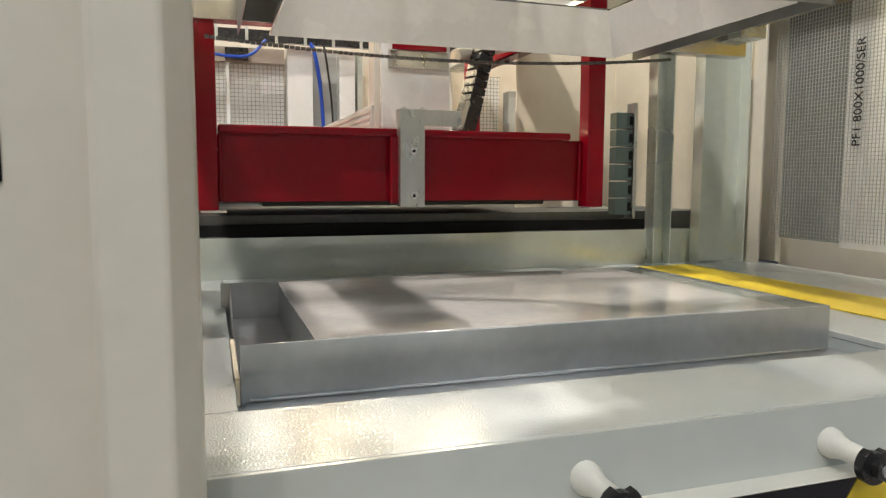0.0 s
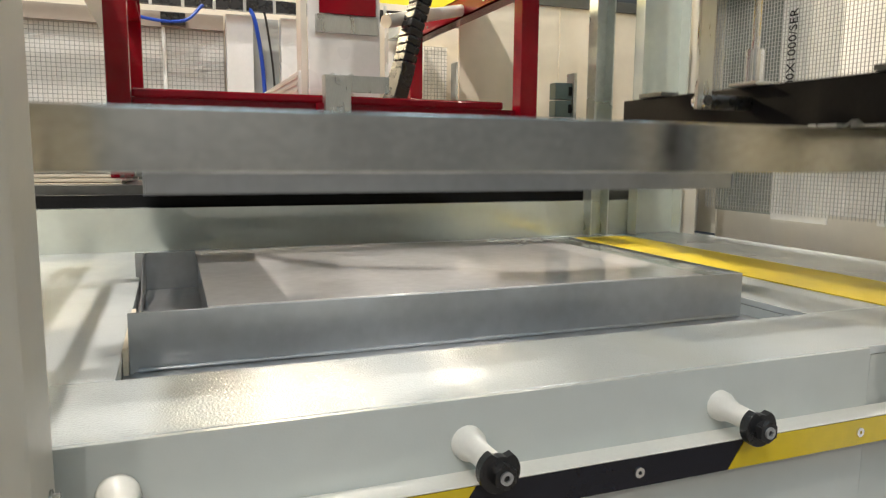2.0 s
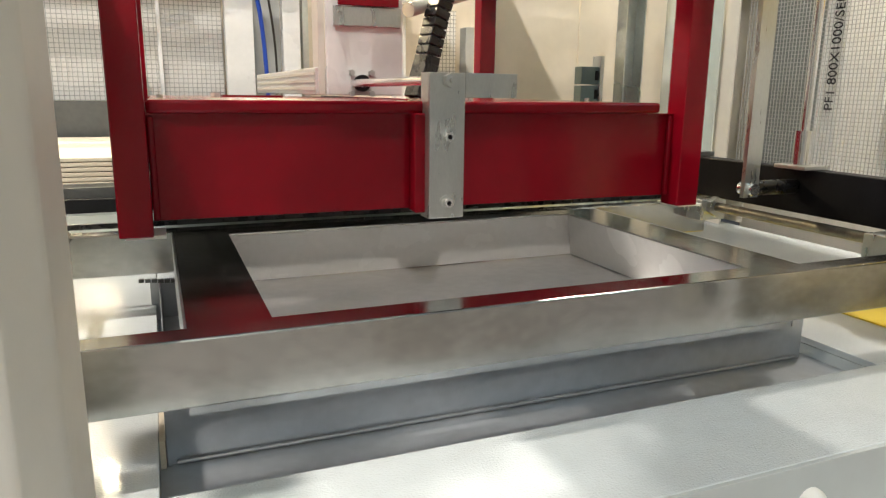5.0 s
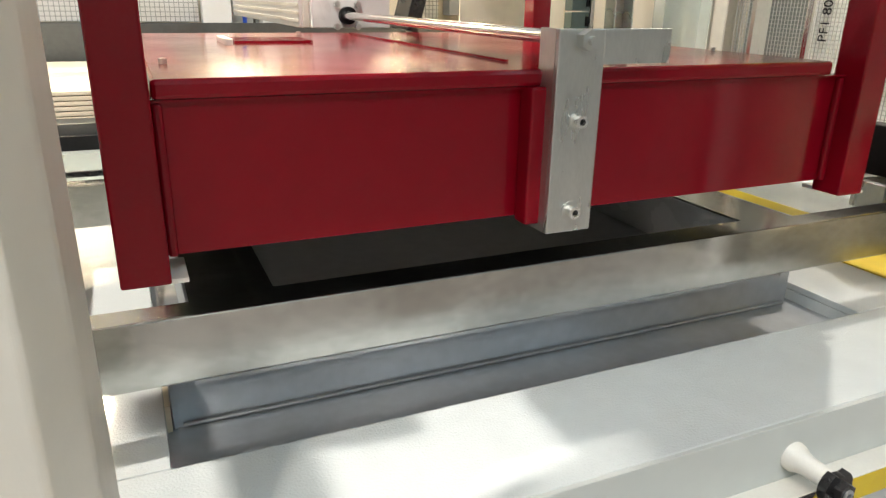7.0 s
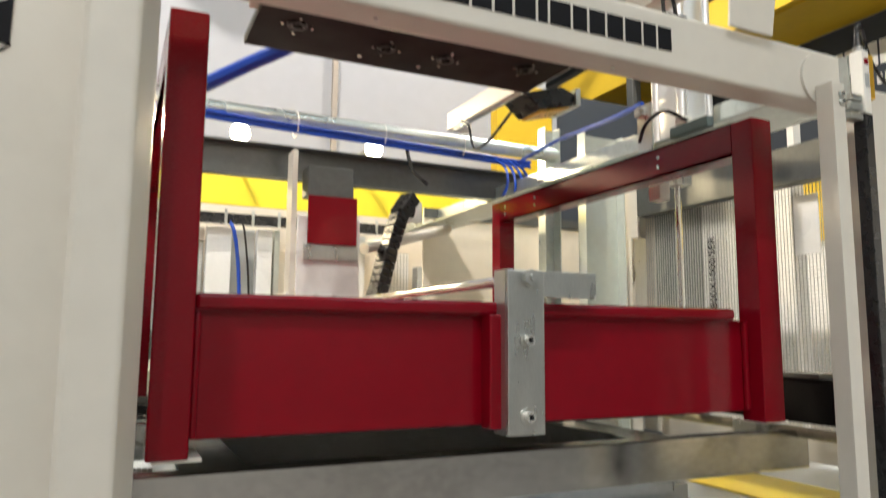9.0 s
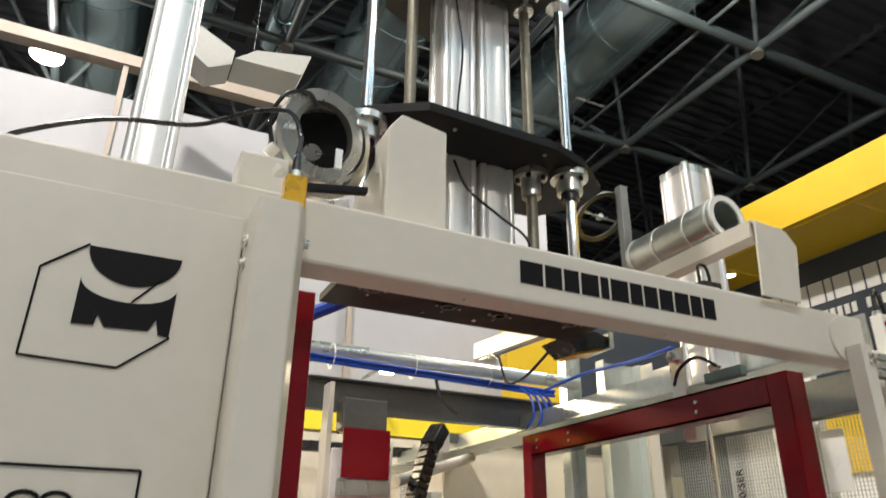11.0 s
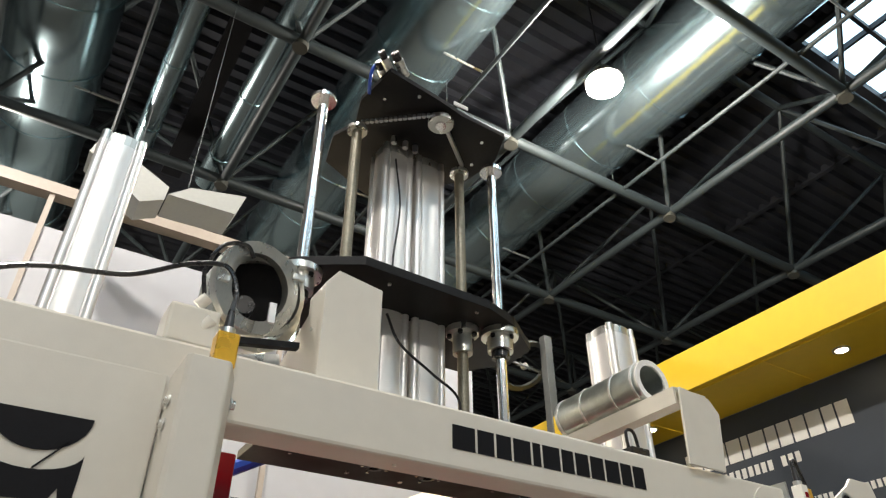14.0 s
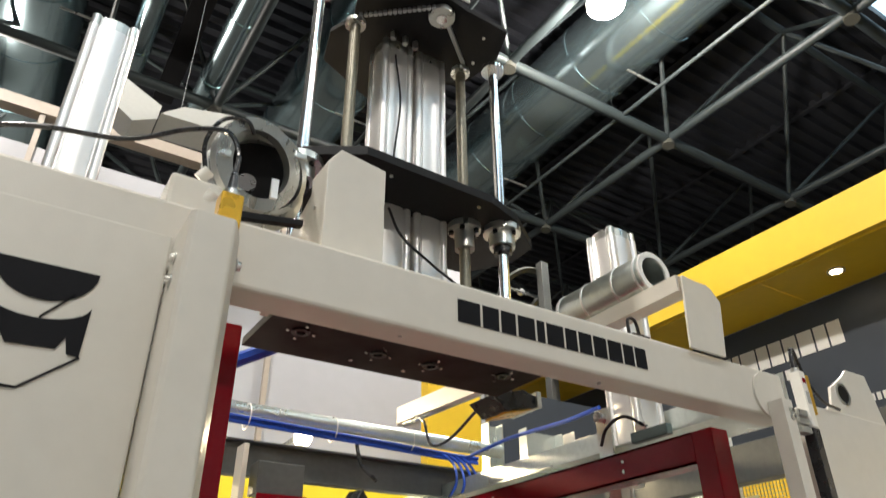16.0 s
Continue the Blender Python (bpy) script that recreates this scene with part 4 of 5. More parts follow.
def rear_end():
    """Cross members, hoses and guards behind the carriage."""
    p = thing("rear_pipe", (1.0, 2.6, 2.22), "grey steel cross pipe with a bundle of blue hoses", "pipe")
    part("pipe", rod((0.1, 2.6, 2.265), (1.95, 2.6, 2.255), 0.03), GALV, p, smooth=True)
    for k, (dy, dz) in enumerate(((0, 0), (-0.012, 0.008), (-0.008, -0.012), (0.006, 0.012))):
        part("blue_hose", hose([(0.1, 2.55 + dy, 2.24 + dz), (0.55, 2.55 + dy, 2.215 + dz), (1.1, 2.55 + dy, 2.20 + dz), (1.65, 2.55 + dy, 2.185 + dz), (1.75, 2.5 + dy, 2.17 + dz)], 0.007), BLUE, p, smooth=True)
    for x in (0.4, 0.75, 1.1, 1.45):
        part("cable_tie", ring((x, 2.57, 2.23), (1, 0, 0), 0.05, 0.047, 0.004), WHITE_PLASTIC, p)
    for k in range(4):
        part("hose_drop", hose([(1.6 + 0.03 * k, 2.54, 2.19), (1.63 + 0.03 * k, 2.5, 2.14), (1.62 + 0.04 * k, 2.47, 2.06), (1.6 + 0.05 * k, 2.5, 2.0)], 0.006), BLUE, p, smooth=True)
    part("hose_lead", hose([(1.7, 2.5, 2.18), (1.62, 2.1, 2.16), (1.53, 1.7, 2.11), (1.5, 1.5, 2.1)], 0.007), BLUE, p, smooth=True)
    part("black_hose", hose([(1.2, 2.56, 2.2), (1.22, 2.54, 2.1), (1.28, 2.52, 2.04)], 0.008), BLACK_PLASTIC, p, smooth=True)
    part("hose_lead", hose([(0.12, 2.15, 1.97), (0.3, 1.78, 2.03), (0.42, 1.68, 2.09), (0.54, 1.6, 2.15), (0.6, 1.45, 2.2)], 0.018), BLUE, p, smooth=True)
    c = thing("rear_channel", (1.0, 2.68, 2.02), "dark grey steel cross channel", "beam")
    part("web", box(0.05, 1.95, 2.66, 2.668, 2.03, 2.16), GALV_DARK, c)
    part("flange", box(0.05, 1.95, 2.62, 2.6595, 2.152, 2.16), GALV_DARK, c)
    part("flange", box(0.05, 1.95, 2.62, 2.6595, 2.03, 2.038), GALV_DARK, c)
    for x in (-0.09, 0.85, 1.78):
        s = thing("work_light", (x, 4.62, 2.7), "small bright warm spotlight on the stand partition", "light", "work lights")
        part("lens", rod((x, 4.614, 2.752), (x, 4.62, 2.755), 0.065), SPOT_GLOW, s)
        part("body", rod((x, 4.621, 2.755), (x, 4.7, 2.78), 0.07, r2=0.03), ZINC, s, smooth=True)
        part("stem", box(x - 0.01, x + 0.01, 4.69, 5.16, 2.775, 2.795), ZINC, s)
        data = bpy.data.lights.new("work_light_lamp", "SPOT")
        data.energy, data.spot_size, data.shadow_soft_size, data.color = 190, 2.4, 0.05, (1, 0.8, 0.5)
        data.spot_blend = 1.0
        ob = new("work_light_lamp", data)
        ob.matrix_world = look((x, 4.6, 2.75), (x, 1.2, 1.4))
    # rear guard wall: mesh windows, posts, slotted trunking
    w = thing("rear_guard", (0.8, 4.2, 1.0), "white rear guard wall with mesh windows and posts", "guard", "mesh guards")
    part("panel", box(-1.0, 2.9, 4.25, 4.27, 1.0, 2.2), CREAM_BOARD, w)
    part("low_panel", box(-1.0, 2.9, 4.1, 4.12, 1.0, 1.46), GALV_DARK, w)
    for x0, x1 in ((-0.9, 0.302), (0.322, 0.612), (1.75, 1.9)):
        part("window", box(x0, x1, 4.235, 4.2495, 1.46, 1.97), STAND_WHITE, w)
        bm = bmesh.new()
        x = x0
        while x < x1:
            box(x, x + 0.003, 4.22, 4.223, 1.46, 1.97, bm=bm)
            x += 0.022
        z = 1.46
        while z < 1.97:
            box(x0, x1, 4.2235, 4.2265, z, z + 0.003, bm=bm)
            z += 0.022
        tagged(part("wire_mesh", bm, WIRE, w), kind="stuff")
    for x, wd, m in ((0.302, 0.02, WHITE_PAINT), (0.618, 0.136, WHITE_PAINT), (0.9, 0.087, WHITE_PAINT), (1.0, 0.03, GALV), (1.5, 0.06, WHITE_PAINT), (2.24, 0.03, GALV), (2.45, 0.05, WHITE_PAINT)):
        part("post", box(x, x + wd, 4.12 if wd > 0.025 else 4.2, 4.2 if wd > 0.025 else 4.215, 1.0, 2.05, 0.002), m, w)
    part("recess_panel", box(0.756, 0.898, 4.2, 4.24, 1.0, 2.05), HOUSING, w)
    part("control_box", box(1.93, 2.03, 4.15, 4.24, 1.5, 1.88, 0.004), HOUSING, w)
    part("header", box(-1.0, 0.61, 4.19, 4.23, 1.972, 2.05), PALE_FRAME, w)
    part("relay_box", box(0.3, 0.42, 4.14, 4.19, 1.98, 2.04, 0.003), BLACK_PLASTIC, w)
    part("trunking", box(-1.0, 2.9, 4.05, 4.09, 2.06, 2.12), BLACK_PLASTIC, w, "black slotted cable trunking")
    for k in range(26):
        part("trunking_clip", box(-0.95 + 0.15 * k, -0.935 + 0.15 * k, 4.04, 4.0495, 2.05, 2.14), ZINC, w)
    h = thing("hose_set", (0.9, 4.05, 1.2), "blue pneumatic hoses hanging on the rear guard", "hose")
    part("blue_hose", hose([(0.72, 4.07, 2.1), (0.76, 4.05, 2.0), (0.8, 4.1, 1.75), (0.82, 4.12, 1.3)], 0.011), BLUE, h, smooth=True)
    part("blue_hose", hose([(2.12, 4.05, 2.1), (2.16, 4.02, 1.95), (2.2, 4.04, 1.7), (2.2, 4.05, 1.3)], 0.014), BLUE, h, smooth=True)
    part("brown_cable", hose([(0.8, 4.09, 2.1), (0.82, 4.07, 2.0), (0.86, 4.12, 1.7), (0.86, 4.13, 1.3)], 0.006), HEATER, h, smooth=True)
    part("black_hose", hose([(2.2, 4.05, 2.1), (2.25, 4.02, 1.95), (2.27, 4.04, 1.7), (2.27, 4.05, 1.3)], 0.014), BLACK_PLASTIC, h, smooth=True)
    part("blue_loop", hose([(0.1, 4.0, 2.06), (0.2, 3.97, 1.98), (0.4, 3.97, 1.97), (0.5, 4.0, 2.06)], 0.008), BLUE, h, smooth=True)
    s = thing("slat_stack", (0.0, 3.4, 1.19), "stack of pale slats beside the carriage bed", "slat stack")
    for k in range(7):
        part("slat", box(-0.25, 0.16, 2.9, 4.0, 1.19 + 0.016 * k, 1.203 + 0.016 * k, 0.002), WOOD, s)


rear_end()

VX, VZ = 4.98, 5.3

# ---- upper works ----
def tower(x, y, r, z0, z1, label, name="cylinder_tower"):
    """A ribbed aluminium cylinder profile with four corner lobes."""
    t = thing(name, (x, y, z0), label, "cylinder", "tall cylinders")
    out = []
    h, c = r * 0.94, r * 0.2
    for q in range(4):
        turn = q * math.pi / 2
        local = [(h - c + c * math.cos(a), h - c + c * math.sin(a)) for a in (-0.75 + k * (math.pi / 2 + 1.5) / 10 for k in range(11))]
        local += [(0.6 * h, 0.84 * h), (0.55 * h, 0.84 * h), (0.52 * h, 0.9 * h), (0.3 * h, 0.96 * h), (0.0, 0.98 * h), (-0.3 * h, 0.96 * h), (-0.52 * h, 0.9 * h), (-0.55 * h, 0.84 * h), (-0.6 * h, 0.84 * h)]
        for u, v in local:
            out.append((x + u * math.cos(turn) - v * math.sin(turn), y + u * math.sin(turn) + v * math.cos(turn)))
    part("profile", prism(out, "z", z0, z1), ALU, t, "ribbed aluminium profile", True)
    part("end_cap", prism([(x + (px - x) * 0.98, y + (py - y) * 0.98) for px, py in out], "z", z1, z1 + 0.03), ZINC, t)
    return t


def upper_works():
    tower(-0.04, 1.43, 0.056, 1.995, 2.72, "thick ribbed aluminium cylinder standing above the frame")
    tower(1.6, 1.45, 0.066, 1.972, 2.68, "thick ribbed aluminium cylinder standing above the frame")
    tower(0.69, 1.39, 0.055, 2.0705, 3.02, "tall ribbed aluminium cylinder at the centre")
    tower(0.803, 1.39, 0.055, 2.0705, 3.02, "tall ribbed aluminium cylinder at the centre")
    top = thing("top_plate", (0.74, 1.3, 3.045), "black steel head plate joining the cylinders", "plate")
    part("plate", prism([(0.527, 1.103), (0.703, 1.124), (0.79, 1.14), (0.947, 1.145), (0.985, 1.25), (0.96, 1.38), (0.84, 1.5), (0.717, 1.62), (0.528, 1.536), (0.5, 1.42), (0.535, 1.34), (0.505, 1.243)], "z", 3.06, 3.075), BLACK, top)
    part("gear", ring((0.741, 1.185, 3.045), (0, 0, 1), 0.038, 0.014, 0.016, sides=20), ZINC, top, "steel chain sprocket")
    part("hub", rod((0.741, 1.185, 3.03), (0.741, 1.185, 3.058), 0.016), CHROME, top, smooth=True)
    part("motor_box", box(0.60, 0.72, 1.2, 1.3, 3.076, 3.14, 0.004), ZINC, top)
    for x, y, z, r in ((0.525, 1.15, 3.088, 0.015), (0.515, 1.115, 3.09, 0.013), (0.55, 1.1, 3.09, 0.015)):
        f = part("fitting", rod((x + 0.03, y + 0.02, z), (x - 0.01, y - 0.01, z + 0.012), r), ZINC, top, "small valve fitting", True)
        part("fitting_cap", rod((x - 0.01, y - 0.01, z + 0.012), (x - 0.028, y - 0.024, z + 0.018), r * 0.8), BLACK_PLASTIC, f, smooth=True)
    part("blue_hose", hose([(0.5, 1.14, 3.11), (0.49, 1.14, 3.09), (0.492, 1.16, 3.06), (0.51, 1.2, 3.052)], 0.005), BLUE, top, smooth=True)
    for x in (0.66, 0.7, 0.735):
        part("port", rod((x, 1.325, 3.035), (x, 1.325, 3.0598), 0.009, sides=10), ZINC, top, smooth=True)
    for x, y in ((0.9, 1.2), (0.56, 1.2), (0.64, 1.14), (0.93, 1.3)):
        part("screw", rod((x, y, 3.056), (x, y, 3.0598), 0.005, sides=8), ZINC, top)
    part("label", box(0.742, 0.79, 1.112, 1.116, 3.061, 3.074), WHITE_PAINT, top)
    chain = [((0.741 - 0.03, 1.165), (0.538, 1.31)), ((0.741 + 0.03, 1.2), (0.90, 1.31))]
    for (ax, ay), (bx, by) in chain:
        n = 16
        for k in range(n):
            x, y = ax + (bx - ax) * (k + 0.5) / n, ay + (by - ay) * (k + 0.5) / n
            part("chain_link", rod((x, y, 3.041), (x, y, 3.051), 0.0065, sides=8), DULL_STEEL, top)
    for x, y in ((0.538, 1.328), (0.901, 1.331)):
        s = thing("lead_screw", (x, y, 2.0705), "dull yellowed threaded lead screw", "screw", "lead screws")
        part("shaft", rod((x, y, 2.0705), (x, y, 3.02), 0.015), BRASS, s, smooth=True)
        part("sprocket", ring((x, y, 3.028), (0, 0, 1), 0.03, 0.012, 0.012, sides=20), ZINC, s)
        part("nut_flange", rod((x, y, 2.447), (x, y, 2.4645), 0.046), ZINC, s, smooth=True)
        part("nut_body", rod((x, y, 2.39), (x, y, 2.447), 0.027), ZINC, s, smooth=True)
        for k in range(5):
            a = k * 2 * math.pi / 5 + 0.2
            part("flange_bolt", rod((x + 0.036 * math.cos(a), y + 0.036 * math.sin(a), 2.437), (x + 0.036 * math.cos(a), y + 0.036 * math.sin(a), 2.4468), 0.007, sides=6), BLACK, s)
    for x, y in ((0.412, 1.292), (0.998, 1.291)):
        s = thing("guide_rod", (x, y, 2.0705), "polished chrome guide rod with a disc cap", "rod", "guide rods")
        part("shaft", rod((x, y, 2.0705), (x, y, 3.045), 0.0145), CHROME, s, smooth=True)
        part("cap", rod((x, y, 3.045), (x, y, 3.057), 0.036), CHROME, s, smooth=True)
        part("bearing_flange", rod((x, y, 2.447), (x, y, 2.4645), 0.052), ZINC, s, smooth=True)
        part("bearing", rod((x, y, 2.405), (x, y, 2.447), 0.035), ZINC, s, smooth=True)
        part("seal", rod((x, y, 2.385), (x, y, 2.405), 0.025), BLACK_PLASTIC, s, smooth=True)
        for k in range(4):
            a = k * math.pi / 2 + 0.4
            part("flange_bolt", rod((x + 0.036 * math.cos(a), y + 0.036 * math.sin(a), 2.4365), (x + 0.036 * math.cos(a), y + 0.036 * math.sin(a), 2.4468), 0.0065, sides=6), BLACK, s)
    mid = thing("yoke_plate", (0.75, 1.33, 2.465), "black steel yoke plate round the cylinders", "plate")
    part("plate", prism([(0.32, 1.35), (0.395, 1.272), (0.532, 1.186), (0.9, 1.198), (1.01, 1.237), (1.136, 1.33), (1.14, 1.43), (1.05, 1.56), (0.4, 1.56), (0.32, 1.44)], "z", 2.465, 2.49, bevel=0.001), BLACK, mid)
    for x in (0.62, 0.88):
        part("screw", rod((x, 1.23, 2.461), (x, 1.23, 2.4648), 0.005, sides=8), ZINC, mid)
    cl = thing("cylinder_fittings", (0.7, 1.32, 2.05), "black pneumatic fittings and thin cables on the cylinders", "fitting")
    part("elbow", rod((0.60, 1.33, 2.12), (0.66, 1.33, 2.12), 0.008), BLACK_PLASTIC, cl, smooth=True)
    part("elbow", rod((0.61, 1.33, 2.06), (0.61, 1.33, 2.15), 0.006), BLACK_PLASTIC, cl, smooth=True)
    part("cable", hose([(0.665, 1.325, 2.44), (0.70, 1.315, 2.36), (0.79, 1.31, 2.3), (0.87, 1.31, 2.25), (0.88, 1.32, 2.16)], 0.0035), BLACK_PLASTIC, cl, smooth=True)
    part("cable", hose([(0.66, 1.325, 2.12), (0.69, 1.315, 2.07), (0.76, 1.31, 2.06), (0.8, 1.31, 2.14), (0.82, 1.315, 2.21), (0.87, 1.32, 2.2)], 0.0035), BLACK_PLASTIC, cl, smooth=True)
    part("cable", hose([(0.672, 1.33, 2.98), (0.69, 1.325, 2.8), (0.675, 1.325, 2.6), (0.69, 1.33, 2.5)], 0.0028), RUBBER, cl, smooth=True)
    # bearing block, box cover
    b = thing("motor_cover", (0.42, 1.05, 2.025), "cream sheet-metal motor cover standing on the beam", "cover")
    part("cover", prism([(0.36, 2.026), (0.48, 2.026), (0.48, 2.27), (0.385, 2.285), (0.36, 2.25)], "y", 0.985, 1.06, bevel=0.002), CREAM, b)
    part("tail", prism([(1.061, 2.06), (1.3, 2.06), (1.3, 2.13), (1.061, 2.22)], "x", 0.363, 0.45), CREAM, b)
    part("screw", rod((0.359, 1.03, 2.17), (0.3565, 1.03, 2.17), 0.004, sides=8), ZINC, b)
    f = thing("blower", (0.25, 1.06, 2.03), "round grey blower whose shaded inside is a black disc", "fan")
    part("ring_front", ring((0.245, 1.04, 2.228), (0.25, -0.9, -0.2), 0.087, 0.064, 0.02, sides=40), ZINC, f, smooth=True)
    part("ring_back", ring((0.265, 1.085, 2.245), (0.25, -0.9, -0.2), 0.085, 0.075, 0.06, sides=32), ZINC, f, smooth=True)
    # Black disc paints the blower's dark interior.
    part("inlet_shade", rod((0.258, 1.1, 2.243), (0.262, 1.115, 2.247), 0.08, sides=32), BLACK, f)
    part("hub", rod((0.236, 1.06, 2.2), (0.242, 1.1, 2.203), 0.018), BLACK_PLASTIC, f, smooth=True)
    part("terminal_box", box(0.105, 0.19, 1.02, 1.1, 2.075, 2.15, 0.006), CREAM, f)
    for x, z in ((0.15, 2.155), (0.165, 2.115)):
        part("gland", rod((x, 1.03, z), (x + 0.012, 1.02, z + 0.016), 0.011), WHITE_PLASTIC, f, smooth=True)
    part("foot", prism([(0.18, 2.026), (0.34, 2.026), (0.32, 2.13), (0.21, 2.1)], "y", 1.08, 1.1), ZINC, f)
    part("tab", box(0.268, 0.281, 1.01, 1.016, 2.15, 2.19), ALU, f)
    for a in (0.4, 1.9, 3.4):
        cx, cz = 0.25 + 0.072 * math.cos(a), 2.233 + 0.072 * math.sin(a)
        part("clip", box(cx - 0.012, cx + 0.012, 1.012, 1.02, cz - 0.008, cz + 0.008, 0.003), ZINC, f)
    part("volute", ring((0.262, 1.11, 2.235), (0.25, -0.9, -0.2), 0.098, 0.08, 0.05, sides=32), ZINC, f, smooth=True)
    part("base_bar", prism([(0.19, 2.1), (0.34, 2.125), (0.34, 2.137), (0.19, 2.112)], "y", 1.03, 1.045), BLACK, f)
    part("cable", hose([(0.155, 1.02, 2.17), (0.145, 1.01, 2.22), (0.165, 1.0, 2.27), (0.205, 1.0, 2.285), (0.225, 1.01, 2.27)], 0.004), BLACK_PLASTIC, f, smooth=True)
    q = thing("sensor", (0.165, 0.85, 1.966), "amber light-curtain end with a black cable", "sensor", "light curtains")
    part("body", box(0.15, 0.182, 0.835, 0.865, 1.966, 2.02, 0.003), AMBER, q)
    part("plug", rod((0.166, 0.85, 2.029), (0.166, 0.85, 2.062), 0.008, r2=0.005), BLACK_PLASTIC, q, smooth=True)
    part("cap", rod((0.166, 0.85, 2.02), (0.166, 0.85, 2.03), 0.011), ZINC, q, smooth=True)
    part("cable", hose([(0.166, 0.85, 2.058), (0.168, 0.855, 2.1), (0.15, 0.87, 2.145), (0.10, 0.9, 2.15), (0.02, 0.94, 2.125), (-0.1, 0.95, 2.105), (-0.2, 0.95, 2.055), (-0.23, 0.95, 2.027)], 0.004), BLACK_PLASTIC, q, smooth=True)
    q2 = thing("sensor", (1.528, 0.886, 1.0), "amber light-curtain bar on the guard post", "sensor", "light curtains")
    part("bar", box(1.53, 1.556, 0.874, 0.9, 1.0, 1.895, 0.002), BLACK_PLASTIC, q2)
    h = part("head", box(1.53, 1.552, 0.872, 0.9, 1.896, 2.03, 0.002), WHITE_PLASTIC, q2, "white sensor head")
    part("side_strip", box(1.5525, 1.572, 0.876, 0.9, 1.93, 2.025, 0.002), AMBER, h, "amber side strip")
    part("status_light", box(1.535, 1.547, 0.8708, 0.8718, 2.0, 2.012), RED, h)
    part("label", box(1.535, 1.547, 0.8708, 0.8718, 1.95, 1.98), HOUSING, h)
    part("plug", rod((1.541, 0.887, 2.03), (1.541, 0.887, 2.09), 0.008, r2=0.004), BLACK_PLASTIC, q2, smooth=True)
    part("collar", rod((1.541, 0.887, 2.0305), (1.541, 0.887, 2.04), 0.01), ZINC, q2, smooth=True)
    part("cable", hose([(1.541, 0.887, 2.085), (1.56, 0.89, 2.09), (1.6, 0.9, 2.03), (1.66, 0.905, 1.985), (1.73, 0.908, 1.975)], 0.004), BLACK_PLASTIC, q2, smooth=True)
    for z in (1.92, 1.9, 1.88):
        part("clip", box(1.49, 1.529, 0.876, 0.9, z, z + 0.014, 0.002), ZINC, q2)
    lug = thing("panel_lug", (1.85, 0.95, 1.971), "white painted lug with a round hole on the guard panel", "bracket")
    side = [(1.70, 1.972), (1.745, 2.0), (1.76, 2.045), (1.83, 2.085), (1.86, 2.11), (1.95, 2.11), (1.985, 1.972)]
    part("plate", prism(side, "y", 0.93, 0.938, bevel=0.001), CREAM, lug)
    part("hole_rim", ring((1.81, 0.929, 2.035), (0, 1, 0), 0.03, 0.024, 0.004), ZINC, lug, smooth=True)
    part("hole", rod((1.81, 0.9285, 2.035), (1.81, 0.9298, 2.035), 0.024), BLACK, lug)
    # folded bracket and silver pipe on the far end of the beam
    k = thing("folded_bracket", (1.25, 1.0, 2.025), "cream folded sheet bracket on the cross beam", "bracket", "folded brackets")
    part("upright", prism([(1.19, 2.026), (1.305, 2.026), (1.328, 2.165), (1.3, 2.197), (1.205, 2.206)], "y", 0.9, 0.906, bevel=0.001), CREAM, k)
    part("shelf", box(1.19, 1.196, 0.9065, 1.5, 2.165, 2.205), CREAM, k)
    part("shelf_top", box(1.1965, 1.30, 0.9065, 1.5, 2.2, 2.206), CREAM, k)
    l = thing("flood_light", (1.17, 1.05, 2.05), "black flood light slung under the bracket", "light", "flood lights")
    part("body", box(1.13, 1.185, 1.0, 1.07, 2.06, 2.085, 0.003), BLACK_PLASTIC, l)
    part("yoke", hose([(1.15, 1.03, 2.086), (1.15, 1.03, 2.13), (1.175, 1.03, 2.13), (1.185, 1.03, 2.07)], 0.004), BLACK_PLASTIC, l)
    t = thing("silver_pipe", (1.17, 1.3, 2.21), "silver sheet-metal pipe end lying on the bracket", "pipe")
    part("pipe", ring((1.232, 1.15, 2.262), (0, 1, 0), 0.056, 0.047, 0.3, sides=32), GALV, t, smooth=True)
    part("insulation", ring((1.232, 0.998, 2.262), (0, 1, 0), 0.0565, 0.042, 0.006, sides=32), WHITE_PAINT, t, "white insulated rim", True)
    # Black disc stands for the shade inside the open pipe.
    part("shade_disc", rod((1.232, 1.1, 2.262), (1.232, 1.11, 2.262), 0.0465, sides=24), BLACK, t)
    for y in (1.015, 1.09, 1.2, 1.29):
        part("bead", ring((1.232, y, 2.262), (0, 1, 0), 0.058, 0.05, 0.006, sides=32), ALU, t, smooth=True)
    def sloped(x0, x1, z0, z1, u0, u1, w0, w1, ya, yb):
        """A slab that runs from one upright rectangle to another."""
        bm = bmesh.new()
        a = [bm.verts.new((x, ya, z)) for x, z in ((x0, z0), (x1, z0), (x1, z1), (x0, z1))]
        b = [bm.verts.new((x, yb, z)) for x, z in ((u0, w0), (u1, w0), (u1, w1), (u0, w1))]
        bm.faces.new(a)
        bm.faces.new(b[::-1])
        for s in range(4):
            bm.faces.new((a[s], b[s], b[(s + 1) % 4], a[(s + 1) % 4]))
        bmesh.ops.recalc_face_normals(bm, faces=bm.faces)
        return bm

    part("long_shelf", sloped(1.196, 1.30, 2.2, 2.206, 1.39, 1.495, 2.355, 2.361, 1.501, 2.555), CREAM, k)
    part("long_flange", sloped(1.19, 1.196, 2.15, 2.206, 1.384, 1.39, 2.3, 2.361, 1.501, 2.555), CREAM, k)
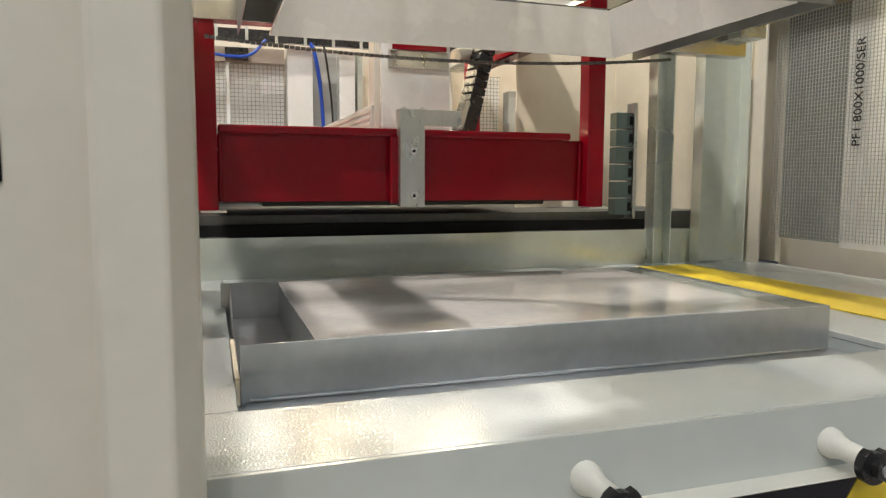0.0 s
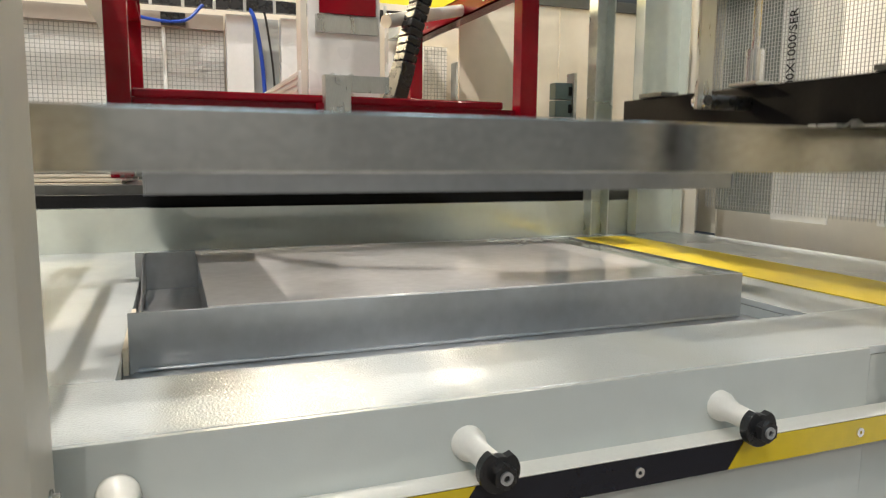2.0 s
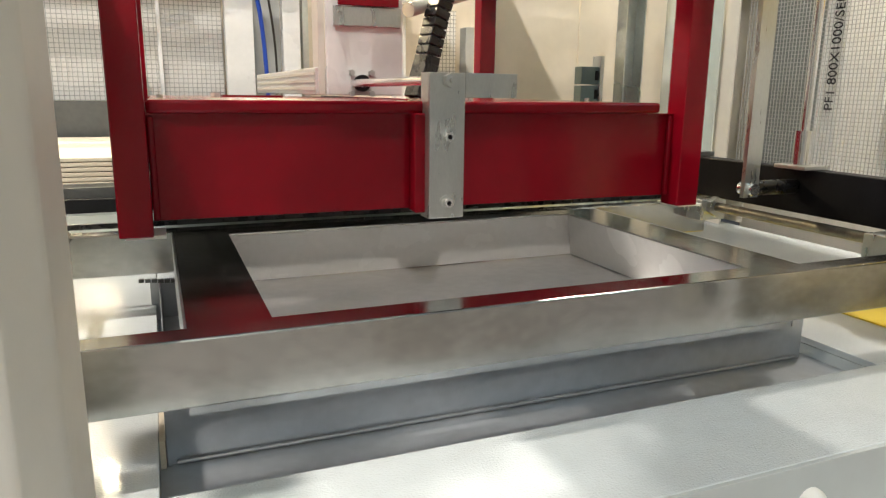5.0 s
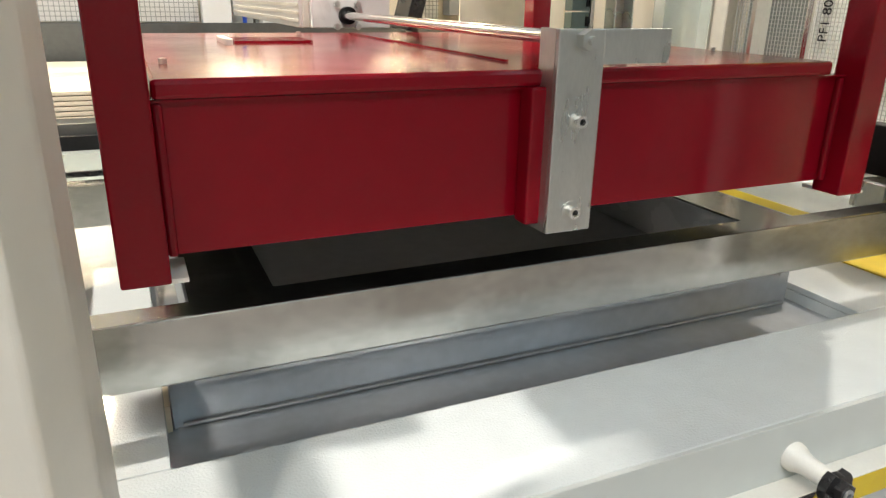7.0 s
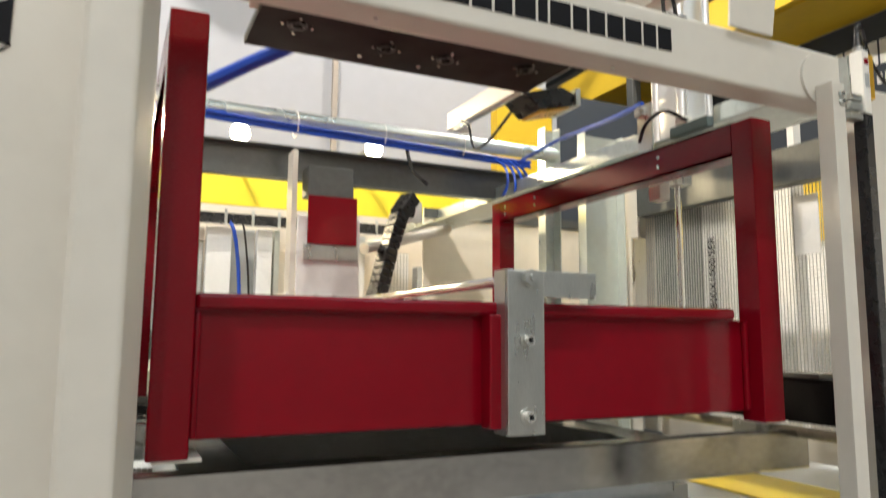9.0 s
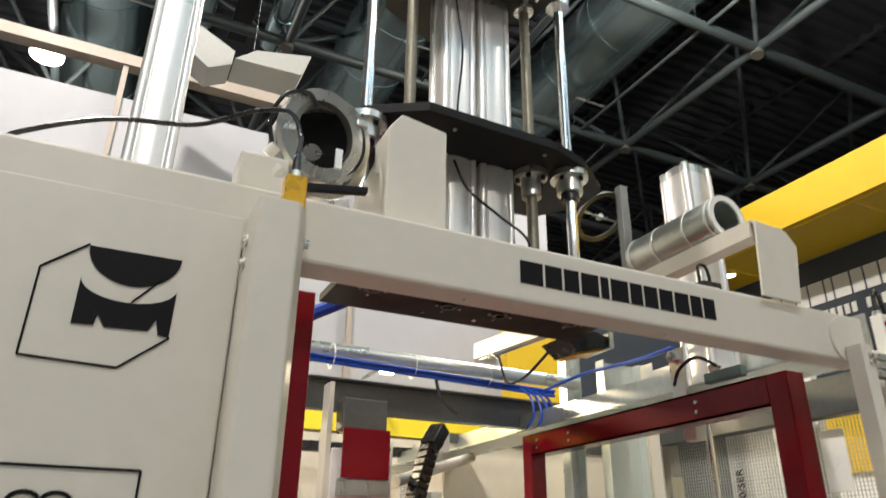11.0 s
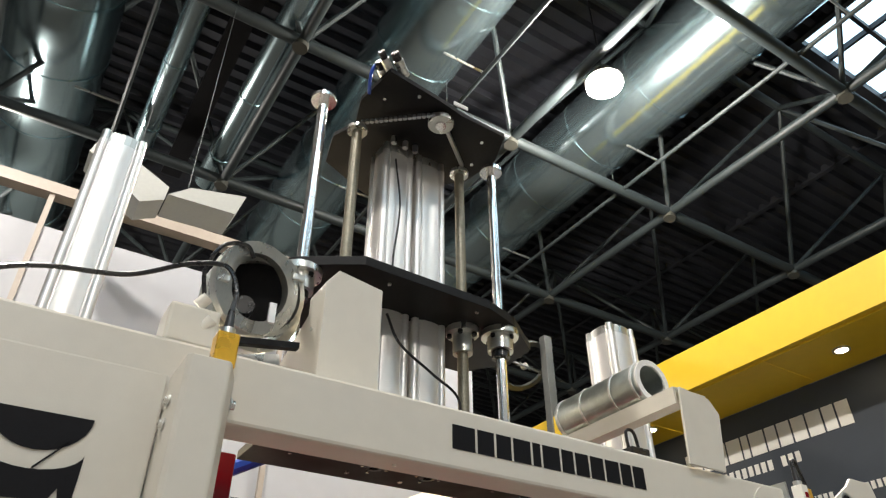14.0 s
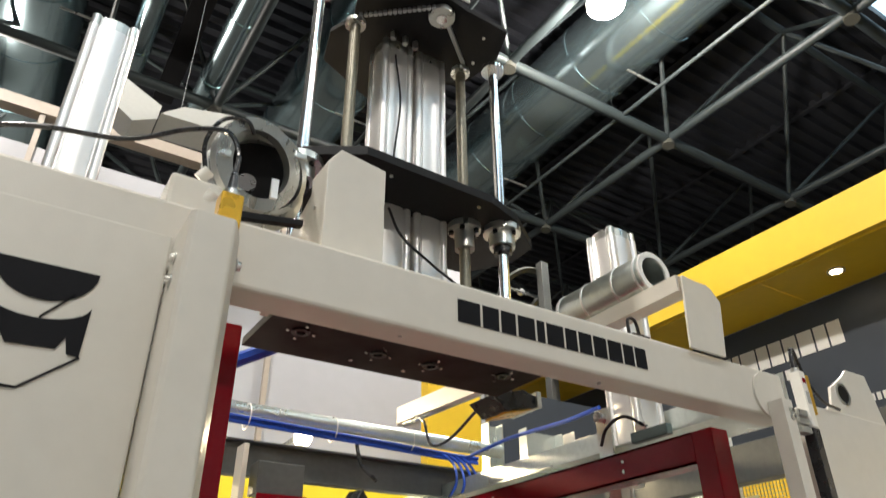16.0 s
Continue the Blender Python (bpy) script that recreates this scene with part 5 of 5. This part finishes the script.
    part("lower_lip", sloped(1.19, 1.215, 2.144, 2.15, 1.384, 1.41, 2.294, 2.3, 1.501, 2.555), CREAM, k)
    part("rear_upright", box(1.384, 1.495, 2.556, 2.562, 2.285, 2.361), CREAM, k)
    part("conduit", rod((1.2, 1.3, 2.135), (1.4, 2.52, 2.285), 0.009), ZINC, k, "thin steel conduit", True)
    n = thing("flood_light", (1.26, 1.65, 2.09), "black flood light with a painted amber shine slung under the long bracket", "light", "flood lights")
    part("body", prism([(1.17, 2.115), (1.29, 2.15), (1.34, 2.135), (1.33, 2.1), (1.22, 2.075)], "y", 1.6, 1.72, bevel=0.002), BLACK_PLASTIC, n)
    # Amber slab puts the shine on the lamp's underside into colour.
    part("amber_shine", prism([(1.225, 2.0735), (1.325, 2.0985), (1.322, 2.094), (1.228, 2.069)], "y", 1.61, 1.71), AMBER, n)
    part("bezel", box(1.335, 1.352, 1.59, 1.73, 2.1, 2.15, 0.002), ZINC, n)
    part("yoke", rod((1.2, 1.66, 2.12), (1.2, 1.66, 2.165), 0.006), ZINC, n, smooth=True)
    part("cable", hose([(1.2, 1.7, 2.11), (1.22, 1.9, 2.06), (1.27, 2.1, 2.09), (1.3, 2.2, 2.2), (1.32, 2.3, 2.25)], 0.005), BLACK_PLASTIC, n, smooth=True)
    j = thing("junction_box", (0.45, 4.2, 4.0), "grey-white angular housings hung from the roof frame", "box")
    for x in (0.1, 0.5):
        part("drop_rod", rod((x, 4.35, 4.75), (x, 4.35, 10.45), 0.004, sides=6), TRUSS, j)
    part("housing", prism([(0.36, 4.72), (0.84, 4.74), (0.9, 4.93), (0.5, 4.84)], "y", 4.2, 4.5), HOUSING, j)
    part("housing", prism([(-0.2, 4.9), (0.2, 4.62), (0.35, 4.7), (0.36, 4.82), (-0.15, 5.08)], "y", 4.25, 4.5), HOUSING, j)


upper_works()


def vent_mast():
    v = thing("round_vent", (VX, 6.0, VZ), "round white ventilation grille on a far mast", "vent")
    part("outer_ring", ring((VX, 6.0, VZ), (0.1, -0.6, -0.75), 0.34, 0.28, 0.04, sides=32), GALV_DARK, v, smooth=True)
    part("hub", rod((VX, 5.98, VZ), (VX, 6.04, VZ), 0.04), WHITE_PAINT, v, smooth=True)
    for k in range(10):
        a = k * math.pi / 5
        part("spoke", rod((VX, 6.0, VZ), (VX + 0.27 * math.cos(a), 6.0 + 0.2 * math.sin(a), VZ + 0.16 * math.sin(a)), 0.008, sides=6), GALV_DARK, v)
    part("mast", box(VX, VX + 0.11, 5.6, 5.7, 0, VZ + 0.25, 0.004), GALV_DARK, v)


vent_mast()


# ---- motion ----
def motions():
    x, y, z = BASE["heater_carriage"]
    slide = [(0, 1.19), (2.6, 1.19), (2.8, 1.165), (3.0, 1.093), (3.2, 1.025), (3.5, 0.924), (4.0, 0.823), (4.5, 0.73), (4.7, 0.69), (5.4, 0.535), (6.1, 0.382), (6.8, 0.228), (7.0, 0.182), (7.5, 0.052), (7.75, 0.008), (8.0, 0.0), (16, 0.0)]
    walk(CARRIAGE, [(t, pose(x - 0.037 * d, y + d, z)) for t, d in slide])
    x, y, z = BASE["clamp_press"]
    drop = [(0, 0.635), (0.6, 0.635), (0.8, 0.62), (1.0, 0.555), (1.5, 0.38), (2.0, 0.193), (2.3, 0.06), (2.5, 0.004), (2.7, 0.0), (16, 0.0)]
    walk(CLAMP, [(t, pose(x, y, z + d)) for t, d in drop])


motions()
